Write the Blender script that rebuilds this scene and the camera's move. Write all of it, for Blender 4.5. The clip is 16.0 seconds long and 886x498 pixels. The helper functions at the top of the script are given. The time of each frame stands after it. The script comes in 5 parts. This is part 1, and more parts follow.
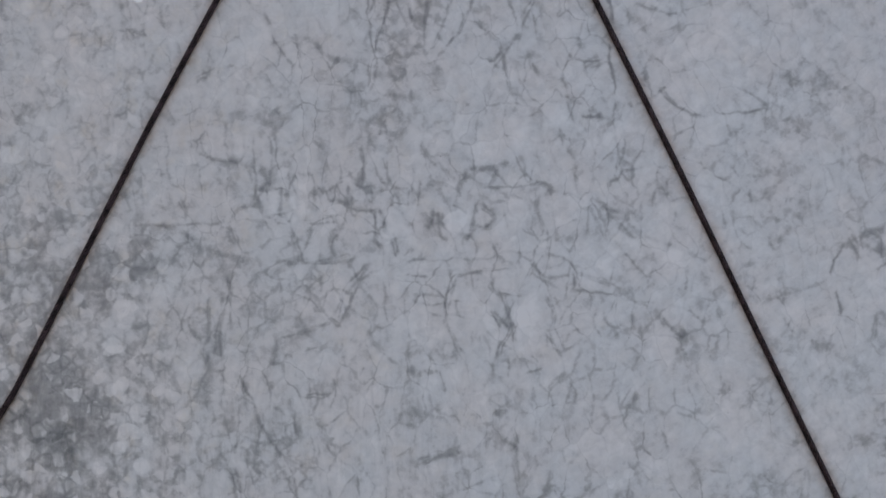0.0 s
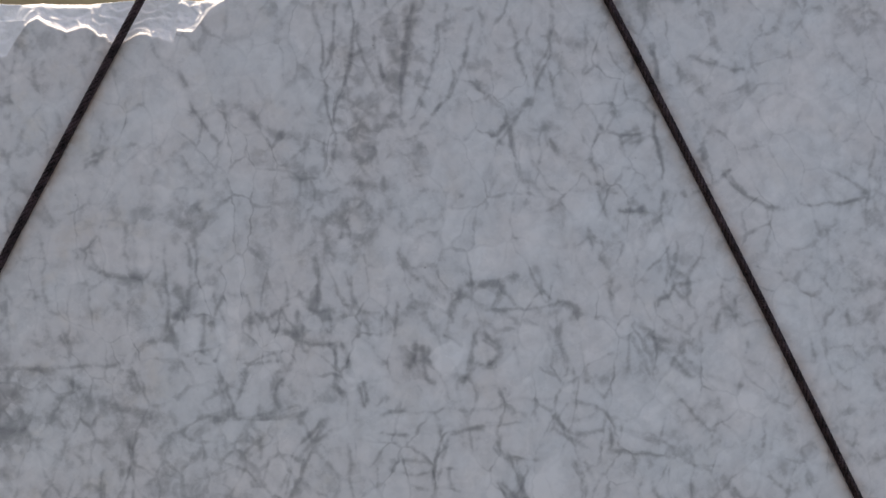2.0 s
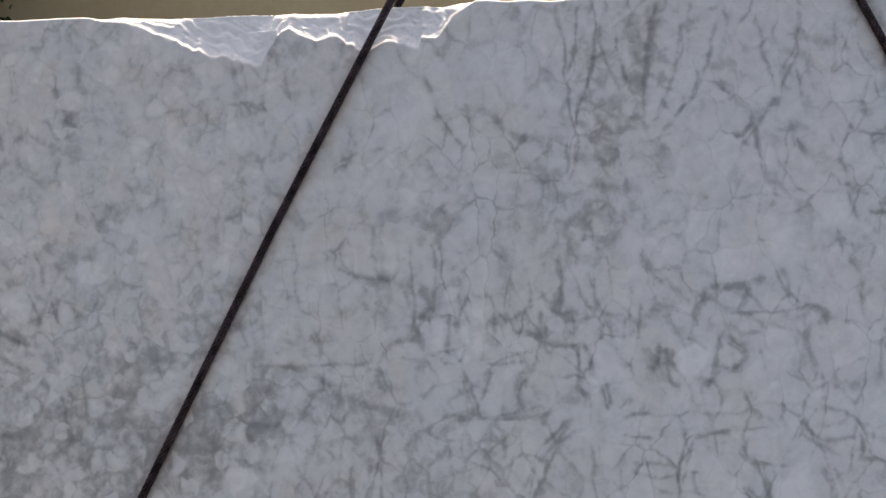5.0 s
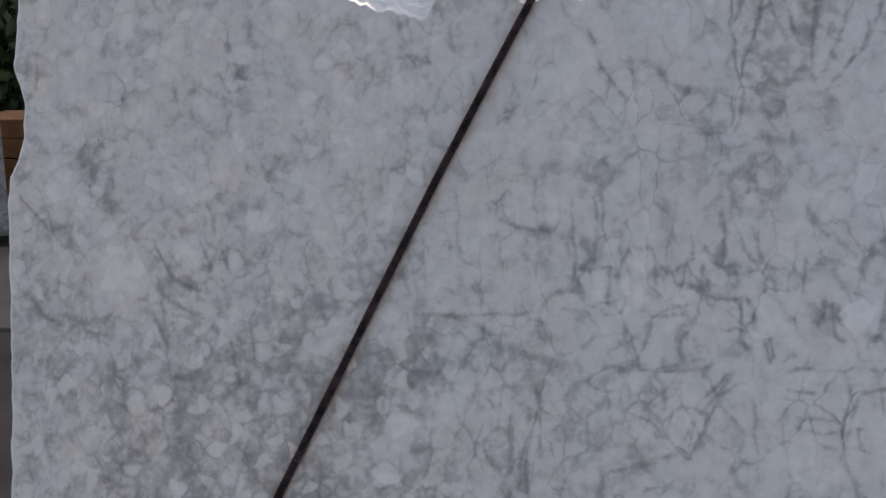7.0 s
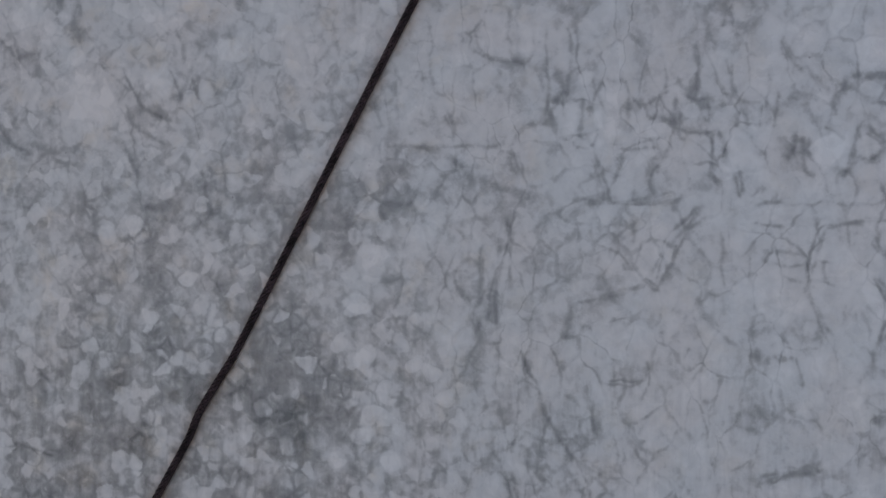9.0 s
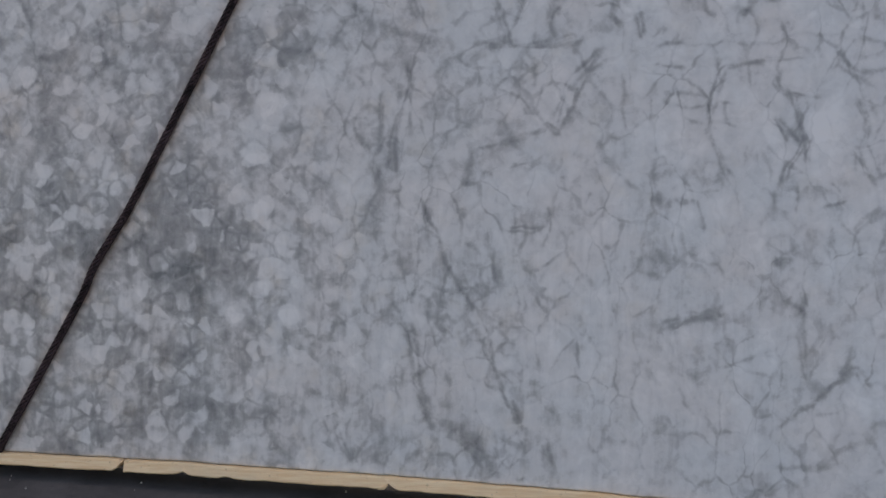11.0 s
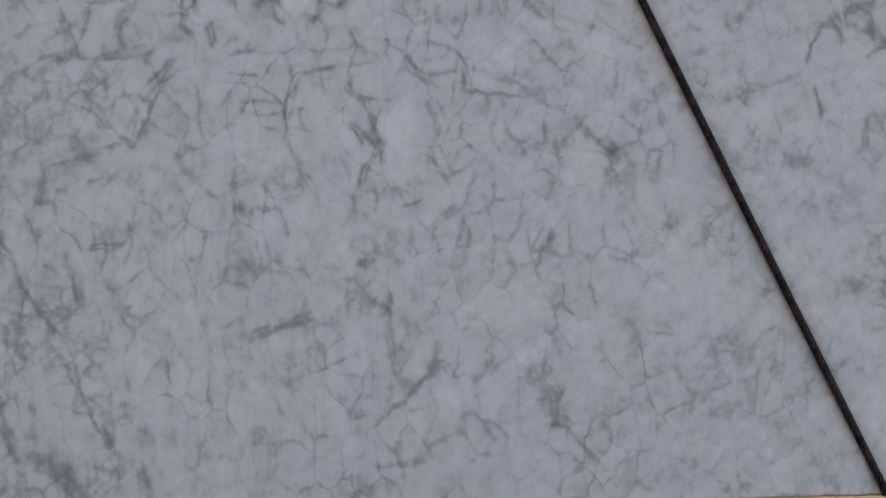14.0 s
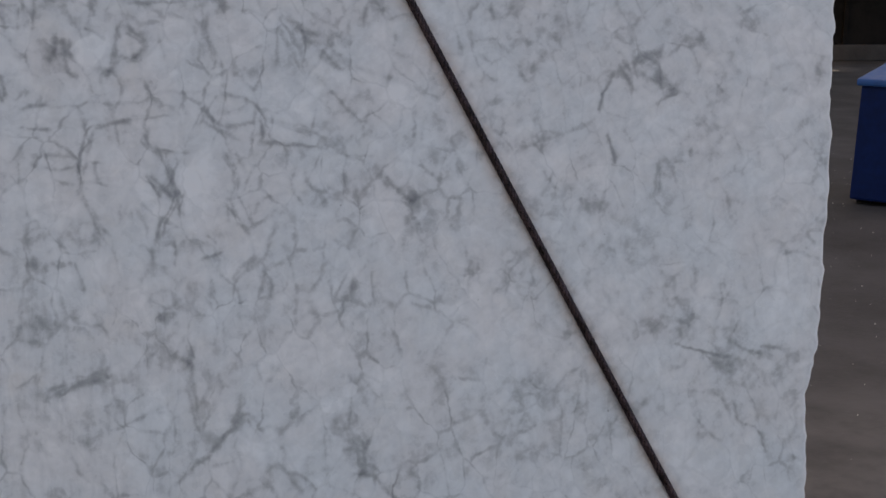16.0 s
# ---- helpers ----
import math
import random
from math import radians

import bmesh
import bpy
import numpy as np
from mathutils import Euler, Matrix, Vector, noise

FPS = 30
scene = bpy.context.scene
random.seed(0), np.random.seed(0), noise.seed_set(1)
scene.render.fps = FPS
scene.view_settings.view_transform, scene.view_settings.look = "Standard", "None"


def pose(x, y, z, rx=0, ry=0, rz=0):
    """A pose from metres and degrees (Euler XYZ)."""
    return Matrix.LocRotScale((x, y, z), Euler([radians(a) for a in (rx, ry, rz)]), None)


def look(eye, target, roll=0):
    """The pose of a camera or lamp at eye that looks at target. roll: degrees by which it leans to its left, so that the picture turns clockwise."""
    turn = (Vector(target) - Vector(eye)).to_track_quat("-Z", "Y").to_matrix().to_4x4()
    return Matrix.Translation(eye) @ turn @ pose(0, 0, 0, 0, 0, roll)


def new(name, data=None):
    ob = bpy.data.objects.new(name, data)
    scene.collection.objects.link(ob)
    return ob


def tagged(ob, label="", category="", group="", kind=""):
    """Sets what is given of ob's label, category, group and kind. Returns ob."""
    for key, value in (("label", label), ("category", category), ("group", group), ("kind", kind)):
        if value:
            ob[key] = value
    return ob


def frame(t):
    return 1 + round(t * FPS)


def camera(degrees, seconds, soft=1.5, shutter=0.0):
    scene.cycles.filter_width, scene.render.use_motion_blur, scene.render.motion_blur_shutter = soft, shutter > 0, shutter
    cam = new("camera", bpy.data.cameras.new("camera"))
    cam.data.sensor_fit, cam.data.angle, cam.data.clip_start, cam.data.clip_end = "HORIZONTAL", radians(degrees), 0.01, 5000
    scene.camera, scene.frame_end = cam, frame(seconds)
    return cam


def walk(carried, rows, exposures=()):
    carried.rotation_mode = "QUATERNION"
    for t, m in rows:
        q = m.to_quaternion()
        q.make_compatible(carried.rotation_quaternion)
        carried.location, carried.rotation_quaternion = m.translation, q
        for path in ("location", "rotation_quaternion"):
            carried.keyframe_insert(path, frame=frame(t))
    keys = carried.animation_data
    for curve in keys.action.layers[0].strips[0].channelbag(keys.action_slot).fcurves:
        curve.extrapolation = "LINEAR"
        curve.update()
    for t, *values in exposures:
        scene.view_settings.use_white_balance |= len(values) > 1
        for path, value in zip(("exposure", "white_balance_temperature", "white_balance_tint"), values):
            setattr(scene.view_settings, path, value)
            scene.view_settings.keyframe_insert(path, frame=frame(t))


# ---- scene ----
cam = camera(37.5, 16.0, soft=1.5)
# The slab leans back on its frame; all of its own places are given in its plane:
# u to the right, y towards the back, v up, with v = 0 along the top edge.
PATH = [
    (0, (-0.016, -3.333, -0.903), (-0.008, -1.335, -0.812), -1.0),
    (0.5, (-0.066, -2.617, -0.797), (-0.024, -0.62, -0.692), -1.7),
    (1, (-0.105, -2.411, -0.674), (-0.013, -0.413, -0.629), -1.7),
    (1.5, (-0.099, -2.411, -0.635), (0.007, -0.416, -0.547), -1.5),
    (2, (-0.081, -2.42, -0.625), (0.01, -0.426, -0.505), -1.7),
    (2.5, (-0.09, -2.429, -0.613), (0.01, -0.437, -0.457), -1.5),
    (3, (-0.095, -2.427, -0.615), (-0.084, -0.433, -0.472), -1.4),
    (3.5, (-0.099, -2.425, -0.614), (-0.151, -0.43, -0.478), -1.4),
    (4, (-0.14, -2.418, -0.656), (-0.248, -0.427, -0.498), -1.3),
    (4.5, (-0.193, -2.429, -0.646), (-0.325, -0.439, -0.5), -1.1),
    (5, (-0.186, -2.436, -0.618), (-0.379, -0.449, -0.492), -1.2),
    (5.2, (-0.184, -2.443, -0.614), (-0.41, -0.46, -0.495), -1.2),
    (7.3, (-0.233, -2.461, -0.69), (-0.644, -0.506, -0.589), 0.2),
    (7.5, (-0.231, -2.46, -0.687), (-0.645, -0.504, -0.607), 0.3),
    (8, (-0.235, -2.467, -0.688), (-0.625, -0.505, -0.689), 0.4),
    (8.5, (-0.231, -2.463, -0.739), (-0.606, -0.499, -0.791), 0.6),
    (9, (-0.234, -2.462, -0.762), (-0.588, -0.496, -0.851), 0.6),
    (9.2, (-0.233, -2.46, -0.771), (-0.576, -0.493, -0.886), 0.6),
    (11.3, (-0.119, -2.402, -1.127), (-0.383, -0.42, -1.163), 0.9),
    (11.5, (-0.116, -2.398, -1.144), (-0.321, -0.409, -1.162), 0.6),
    (12, (-0.071, -2.388, -1.149), (-0.183, -0.391, -1.154), -0.2),
    (12.5, (-0.052, -2.386, -1.156), (-0.084, -0.386, -1.142), -0.7),
    (13, (-0.003, -2.387, -1.168), (0.065, -0.389, -1.147), -1.2),
    (13.5, (0.011, -2.386, -1.181), (0.154, -0.392, -1.151), -1.8),
    (14, (0.032, -2.385, -1.174), (0.237, -0.396, -1.155), -2.7),
    (14.5, (0.07, -2.391, -1.203), (0.326, -0.408, -1.156), -3.4),
    (15, (0.083, -2.392, -1.185), (0.402, -0.419, -1.126), -3.6),
    (15.5, (0.116, -2.406, -1.162), (0.481, -0.44, -1.108), -3.8),
    (16, (0.138, -2.408, -1.211), (0.557, -0.455, -1.105), -4.4),
]
LEAN, ROLL, FOOT = 16.0, 1.81, 0.040
SLAB = pose(0, 0, FOOT) @ pose(0, 0, 0, -LEAN) @ pose(0, 0, 0, 0, -ROLL) @ pose(0, 0, 1.6125)
walk(cam, [(t, SLAB @ look(eye, target, roll)) for t, eye, target, roll in PATH], [(t, stops, kelvin, 17) for t, stops, kelvin in ((0, 0.91, 8870), (1.5, 0.79, 8870), (2.5, 0.73, 8870), (5, 0.74, 8770), (7.5, 0.66, 8520), (9, 0.66, 8470), (11.5, 0.79, 8670), (14, 0.81, 8870), (16, 0.79, 8870))])


# ---- light ----
SUN_UP, SUN_TURN = radians(57), radians(-4)
world = bpy.data.worlds.new("world")
scene.world = world
world.use_nodes = True
wn = world.node_tree
sky = wn.nodes.new("ShaderNodeTexSky")
sky.sky_type, sky.sun_disc = "NISHITA", False
sky.sun_elevation, sky.sun_rotation = SUN_UP, SUN_TURN
sky.dust_density = 3.0
wn.links.new(sky.outputs[0], wn.nodes["Background"].inputs[0])
wn.nodes["Background"].inputs[1].default_value = 0.15
sun = new("sun", bpy.data.lights.new("sun", "SUN"))
sun.data.energy, sun.data.angle, sun.data.color = 4.4, radians(0.53), (1.0, 0.97, 0.94)
toward = Vector((math.sin(SUN_TURN) * math.cos(SUN_UP), math.cos(SUN_TURN) * math.cos(SUN_UP), math.sin(SUN_UP)))
sun.matrix_world = look((0, 0, 8), Vector((0, 0, 8)) - toward)


# ---- materials ----
class Nodes:
    """Short hand for building a node material."""

    def __init__(self, name):
        self.mat = bpy.data.materials.new(name)
        self.mat.use_nodes = True
        self.tree = self.mat.node_tree
        self.bsdf = self.tree.nodes["Principled BSDF"]

    def put(self, socket, value):
        if isinstance(value, bpy.types.NodeSocket):
            self.tree.links.new(value, socket)
        elif value is not None:
            socket.default_value = value

    def add(self, kind, out=0, props=(), **ins):
        node = self.tree.nodes.new("ShaderNode" + kind)
        for key, value in props:
            if key == "op":
                node.operation = value
            elif key == "feature":
                node.feature = value
            elif key == "attr":
                node.attribute_name = value
            elif key == "blend":
                node.blend_type = value
            elif key == "interp":
                node.interpolation_type = value
        for key, value in ins.items():
            self.put(node.inputs[int(key[1:])] if key[0] == "i" and key[1:].isdigit() else node.inputs[key], value)
        return node.outputs[out]

    def math(self, op, a, b=None, c=None):
        return self.add("Math", 0, [("op", op)], i0=a, i1=b, i2=c)

    def noise(self, vec, scale, detail=4.0, rough=0.55, out=0):
        return self.add("TexNoise", out, Vector=vec, Scale=scale, Detail=detail, Roughness=rough)

    def band(self, value, lo, hi, to_lo=0.0, to_hi=1.0, smooth=True):
        node = self.tree.nodes.new("ShaderNodeMapRange")
        node.interpolation_type = "SMOOTHSTEP" if smooth else "LINEAR"
        for i, v in enumerate((value, lo, hi, to_lo, to_hi)):
            self.put(node.inputs[i], v)
        return node.outputs[0]

    def mix(self, fac, a, b, blend="MIX"):
        node = self.tree.nodes.new("ShaderNodeMix")
        node.data_type, node.blend_type = "RGBA", blend
        self.put(node.inputs[0], fac)
        self.put(node.inputs[6], a if isinstance(a, bpy.types.NodeSocket) else (*a, 1))
        self.put(node.inputs[7], b if isinstance(b, bpy.types.NodeSocket) else (*b, 1))
        return node.outputs[2]

    def coord(self, which=3):
        return self.tree.nodes.new("ShaderNodeTexCoord").outputs[which]

    def warp(self, vec, scale, amount, detail=3.0):
        n = self.add("TexNoise", 1, Vector=vec, Scale=scale, Detail=detail)
        off = self.add("VectorMath", 0, [("op", "SUBTRACT")], i0=n, i1=(0.5, 0.5, 0.5))
        off = self.add("VectorMath", 0, [("op", "SCALE")], i0=off, Scale=amount)
        return self.add("VectorMath", 0, [("op", "ADD")], i0=vec, i1=off)

    def finish(self, color=None, rough=None, metal=None, height=None, bump=0.3, depth=0.01):
        if color is not None:
            self.put(self.bsdf.inputs["Base Color"], color if isinstance(color, bpy.types.NodeSocket) else (*color, 1))
        self.put(self.bsdf.inputs["Roughness"], rough)
        self.put(self.bsdf.inputs["Metallic"], metal)
        if height is not None:
            b = self.add("Bump", 0, Height=height, Strength=bump, Distance=depth)
            self.put(self.bsdf.inputs["Normal"], b)
        return self.mat


def mottled(name, dark, light, scale, rough, metal=0.0, bump=0.3, depth=0.004, fine=8.0, coord=3):
    """Two scales of variation between two colours."""
    n = Nodes(name)
    v = n.coord(coord)
    big, small = n.noise(v, scale, 5, 0.6), n.noise(v, scale * fine, 4, 0.6)
    f = n.math("ADD", n.math("MULTIPLY", big, 0.6), n.math("MULTIPLY", small, 0.4))
    col = n.mix(n.band(f, 0.32, 0.68), dark, light)
    return n.finish(col, n.band(small, 0.3, 0.7, rough - 0.08, rough + 0.08), metal, small, bump, depth)


def marble():
    n = Nodes("marble")
    at = n.coord(3)
    flat = n.add("Mapping", 0, Vector=at, Scale=(1, 0.0, 1))
    vein, grey, pale, warm, rubble, raw = (n.add("Attribute", 2, [("attr", a)]) for a in ("vein", "grey", "pale", "warm", "rubble", "raw"))
    rust = n.add("Attribute", 2, [("attr", "rust")])
    scaled = lambda a, k: n.math("MULTIPLY", a, k)  # noqa: E731
    plus = lambda a, b: n.math("ADD", a, b)  # noqa: E731

    # pieces of broken stone at three sizes, their outlines bent and jagged
    jag = n.warp(n.warp(flat, 24, 0.022, 1.0), 60, 0.008, 1.0)
    bent = n.warp(jag, 3.2, 0.16, 1.0)
    tall = n.add("Mapping", 0, Vector=bent, Scale=(1.25, 1, 0.85))
    place = n.tree.nodes.new("ShaderNodeSeparateXYZ")
    n.put(place.inputs[0], flat)

    def soft_tone(vec, scale, melt):
        return n.add("SeparateColor", 0, i0=n.add("TexVoronoi", 1, [("feature", "SMOOTH_F1")], Vector=vec, Scale=scale, Smoothness=melt))

    def seams(vec, scale, come, lo, hi, least, widest):
        """Grey seams between the pieces, which swell, thin out and fade."""
        near = n.add("TexVoronoi", 0, [("feature", "DISTANCE_TO_EDGE")], Vector=vec, Scale=scale)
        reach = n.band(n.noise(flat, come, 3, 0.6), lo, hi, least, widest)
        return n.math("MULTIPLY", n.band(near, scaled(reach, 0.1), reach, 1, 0), n.band(n.noise(flat, come * 1.4, 2), lo - 0.04, hi, 0.10, 1.0))

    # one net of seams, its pieces tinted each by itself; a finer net takes over in the rubble
    tone1, seam1 = soft_tone(tall, 15.0, 0.14), seams(tall, 15.0, 7.0, 0.34, 0.62, 0.045, 0.125)
    tone3, seam3 = soft_tone(jag, 33.0, 0.45), seams(jag, 33.0, 9.0, 0.36, 0.62, 0.16, 0.42)
    broken = n.math("MAXIMUM", rubble, n.band(n.noise(flat, 4.2, 3), 0.50, 0.62, 0.0, 0.7))
    whole = n.math("SUBTRACT", 1.0, scaled(broken, 0.75))
    calm = n.band(place.outputs[0], 0.45, 1.0, 1.0, 0.75)
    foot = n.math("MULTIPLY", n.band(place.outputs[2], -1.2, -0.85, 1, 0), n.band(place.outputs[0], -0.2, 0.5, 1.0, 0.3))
    slant = n.add("Mapping", 0, Vector=flat, Rotation=(0, radians(-20), 0), Scale=(2.8, 1, 0.50))
    streak = n.noise(n.warp(slant, 9, 0.05), 15, 3, 0.6)
    patch, cloud, grain = n.noise(jag, 14, 3.0, 0.6), n.noise(flat, 3.4, 4, 0.6), n.noise(flat, 110, 3, 0.6)
    dark = scaled(n.math("SUBTRACT", 0.5, tone1), scaled(whole, 0.20))
    dark = plus(dark, scaled(n.math("SUBTRACT", 0.5, tone3), scaled(broken, 0.36)))
    dark = plus(dark, scaled(scaled(seam1, calm), scaled(whole, 0.29)))
    dark = plus(dark, scaled(seam3, scaled(broken, 0.32)))
    dark = plus(dark, scaled(n.math("SUBTRACT", cloud, 0.5), 0.50))
    dark = plus(dark, scaled(n.math("SUBTRACT", patch, 0.5), n.band(rubble, 0, 1, 0.68, 0.66)))
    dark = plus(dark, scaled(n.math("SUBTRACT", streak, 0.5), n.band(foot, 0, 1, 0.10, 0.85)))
    turned = n.add("Mapping", 0, Vector=flat, Rotation=(0, radians(36), 0))
    bed = n.noise(n.warp(n.add("Mapping", 0, Vector=turned, Scale=(0.55, 1, 2.0)), 14, 0.03, 2.0), 13, 3, 0.6)
    dark = plus(dark, scaled(n.math("SUBTRACT", n.band(bed, 0.34, 0.66), 0.5), n.band(place.outputs[0], 0.0, 0.6, 0.05, 0.20)))
    blotch = n.noise(n.warp(flat, 25, 0.03), 34, 3, 0.6)
    dark = plus(dark, scaled(n.math("SUBTRACT", n.band(blotch, 0.36, 0.66), 0.5), n.band(rubble, 0, 1, 0.25, 0.26)))
    dark = plus(dark, scaled(n.math("SUBTRACT", grain, 0.5), 0.20))
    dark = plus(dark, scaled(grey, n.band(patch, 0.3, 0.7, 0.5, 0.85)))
    # rubble darkened as a whole, which also paints in the dim lower left
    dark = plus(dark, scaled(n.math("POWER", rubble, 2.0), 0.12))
    ragged = n.band(n.noise(flat, 42, 3, 0.6), 0.32, 0.64, 0.70, 1.15)
    dark = plus(dark, scaled(scaled(vein, 0.92), ragged))
    speck = n.add("TexVoronoi", 0, [("feature", "F1")], Vector=n.warp(flat, 60, 0.004, 1.0), Scale=17.0)
    dark = plus(dark, scaled(n.band(speck, 0.018, 0.05, 1, 0), n.band(n.noise(flat, 8, 1), 0.52, 0.60, 0, 0.40)))
    dark = n.math("SUBTRACT", dark, scaled(n.band(tone3, 0.70, 0.82), n.band(rubble, 0.1, 0.7, 0.03, 0.16)))
    dark = n.math("SUBTRACT", dark, scaled(pale, 0.68))
    body = n.mix(n.band(dark, -0.42, 0.13, smooth=False), (0.80, 0.81, 0.82), (0.635, 0.648, 0.66))
    body = n.mix(n.band(dark, 0.13, 0.50, smooth=False), body, (0.385, 0.392, 0.40))
    body = n.mix(n.band(dark, 0.50, 1.05, smooth=False), body, (0.17, 0.18, 0.19))
    body = n.mix(n.math("MULTIPLY", warm, 0.75), body, n.mix(1.0, body, (1.0, 0.94, 0.89), "MULTIPLY"))
    hue = n.noise(flat, 6, 3, 0.6)
    body = n.mix(1.0, body, n.mix(n.band(hue, 0.32, 0.68), (0.975, 1.0, 1.012), (1.02, 0.995, 0.985)), "MULTIPLY")
    stain = n.math("MULTIPLY", n.band(n.noise(flat, 13, 4), 0.52, 0.72), n.band(warm, 0, 1, 0.15, 0.6))
    body = n.mix(stain, body, n.mix(1.0, body, (0.98, 0.90, 0.80), "MULTIPLY"))
    tinge = n.math("MULTIPLY", rust, n.band(n.noise(flat, 30, 4, 0.6), 0.30, 0.66, 0.25, 1.0))
    body = n.mix(tinge, body, n.mix(1.0, body, (0.80, 0.64, 0.55), "MULTIPLY"))
    snow = n.mix(n.band(n.noise(at, 40, 4), 0.35, 0.7), (0.86, 0.865, 0.875), (0.76, 0.77, 0.78))
    body = n.mix(raw, body, snow)
    rough = plus(scaled(raw, 0.3), n.band(n.noise(flat, 16, 4), 0.3, 0.7, 0.24, 0.38))
    relief = scaled(n.noise(at, 90, 4, 0.6), n.band(raw, 0, 1, 0.03, 1.0))
    return n.finish(body, rough, 0.0, relief, 0.35, 0.006)


def yard():
    """Asphalt, with brightness painted in round the foot of the slab."""
    n = Nodes("yard_asphalt")
    v = n.coord(3)
    big, small, chip = n.noise(v, 2.2, 5, 0.6), n.noise(v, 66, 4, 0.6), n.noise(v, 210, 3, 0.6)
    f = n.math("ADD", n.math("MULTIPLY", big, 0.6), n.math("MULTIPLY", small, 0.4))
    col = n.mix(n.band(f, 0.32, 0.68), (0.032, 0.031, 0.032), (0.068, 0.066, 0.068))
    spot = n.tree.nodes.new("ShaderNodeSeparateXYZ")
    n.put(spot.inputs[0], n.warp(v, 1.1, 0.9, 4.0))
    # a paler colour lifts the dim ground along the slab's foot
    away = n.math("ABSOLUTE", n.math("ADD", spot.outputs[1], 0.2))
    foot_bright = n.math("MULTIPLY", n.band(away, 0.3, 2.2, 0.8, 0), n.band(n.noise(v, 3.0, 5, 0.65), 0.35, 0.65, 0.15, 1.0))
    foot_bright = n.math("MULTIPLY", foot_bright, n.band(n.math("ABSOLUTE", spot.outputs[0]), 1.4, 3.0, 1, 0))
    col = n.mix(foot_bright, col, (0.115, 0.112, 0.112))
    col = n.mix(n.band(chip, 0.70, 0.78, 0, 0.7), col, (0.22, 0.21, 0.20))
    out = n.finish(col, n.band(small, 0.3, 0.7, 0.82, 0.95), 0.0, small, 0.5, 0.004)
    out.node_tree.nodes["Principled BSDF"].inputs["Specular IOR Level"].default_value = 0.2
    return out


YARD = yard()
MARBLE = marble()
ASPHALT = mottled("asphalt", (0.032, 0.031, 0.032), (0.068, 0.066, 0.068), 2.2, 0.9, 0, 0.5, 0.004, 30)
STEEL = mottled("oiled_steel", (0.004, 0.003, 0.003), (0.085, 0.054, 0.060), 40, 0.30, 0.75, 0.6, 0.001, 8)
def timber():
    n = Nodes("pale_timber")
    v = n.coord(3)
    along = n.add("Mapping", 0, Vector=v, Scale=(1.2, 9, 14))
    fibre, blush, speck = n.noise(along, 14, 5, 0.65), n.noise(v, 7, 4, 0.6), n.noise(v, 120, 4, 0.6)
    col = n.mix(n.band(fibre, 0.34, 0.68), (0.84, 0.57, 0.32), (0.93, 0.71, 0.45))
    col = n.mix(n.band(blush, 0.50, 0.72, 0, 0.6), col, (0.74, 0.60, 0.40))
    col = n.mix(n.band(speck, 0.62, 0.75, 0, 0.6), col, (0.26, 0.17, 0.09))
    return n.finish(col, n.band(fibre, 0.3, 0.7, 0.5, 0.7), 0.0, fibre, 0.5, 0.002)


TIMBER = timber()
RENDERED = mottled("ochre_wall", (0.76, 0.54, 0.30), (0.85, 0.64, 0.39), 0.9, 0.85, 0, 0.3, 0.004, 12)
WHITE = mottled("white_paint", (0.70, 0.71, 0.72), (0.80, 0.80, 0.79), 3, 0.4, 0, 0.1, 0.001)
# the shade on the bin's front is put into this darker blue
BLUE = mottled("shaded_blue_paint", (0.0006, 0.010, 0.055), (0.0012, 0.016, 0.085), 4, 0.45, 0, 0.2, 0.001)
FILM = mottled("plastic_film", (0.20, 0.195, 0.19), (0.46, 0.455, 0.45), 5, 0.16, 0, 1.0, 0.03, 5)
RUST = mottled("brown_panel", (0.12, 0.045, 0.012), (0.22, 0.09, 0.025), 5, 0.7, 0, 0.4, 0.004)
LEAF = mottled("leaves", (0.018, 0.035, 0.012), (0.06, 0.09, 0.03), 3, 0.6, 0, 0.2, 0.002)
ASPHALT.node_tree.nodes["Principled BSDF"].inputs["Specular IOR Level"].default_value = 0.2
# the bin's blue again, with sky light on its top painted in
LID = mottled("sky_lit_blue_paint", (0.006, 0.06, 0.19), (0.010, 0.085, 0.26), 4, 0.65, 0, 0.2, 0.001)
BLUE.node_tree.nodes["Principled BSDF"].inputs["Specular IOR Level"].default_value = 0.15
BARK = mottled("bark", (0.05, 0.035, 0.025), (0.11, 0.08, 0.06), 6, 0.85, 0, 0.8, 0.01)
STONE = mottled("stone_chip", (0.30, 0.29, 0.27), (0.6, 0.58, 0.55), 30, 0.8, 0, 0.4, 0.002)
CONCRETE = mottled("worn_concrete", (0.065, 0.062, 0.061), (0.115, 0.11, 0.108), 3, 0.85, 0, 0.3, 0.003, 12)
# near black: deep shade put into the shed's colour; dark fittings use it too
SHADE = mottled("deep_shade_black", (0.005, 0.005, 0.005), (0.014, 0.013, 0.013), 1.5, 0.9, 0, 0.3, 0.004)
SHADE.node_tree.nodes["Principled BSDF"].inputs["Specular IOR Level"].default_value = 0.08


def glass():
    n = Nodes("window_glass")
    return n.finish((0.012, 0.016, 0.024), n.band(n.noise(n.coord(3), 3, 2), 0.3, 0.7, 0.03, 0.08), 0.0)


GLASS = glass()


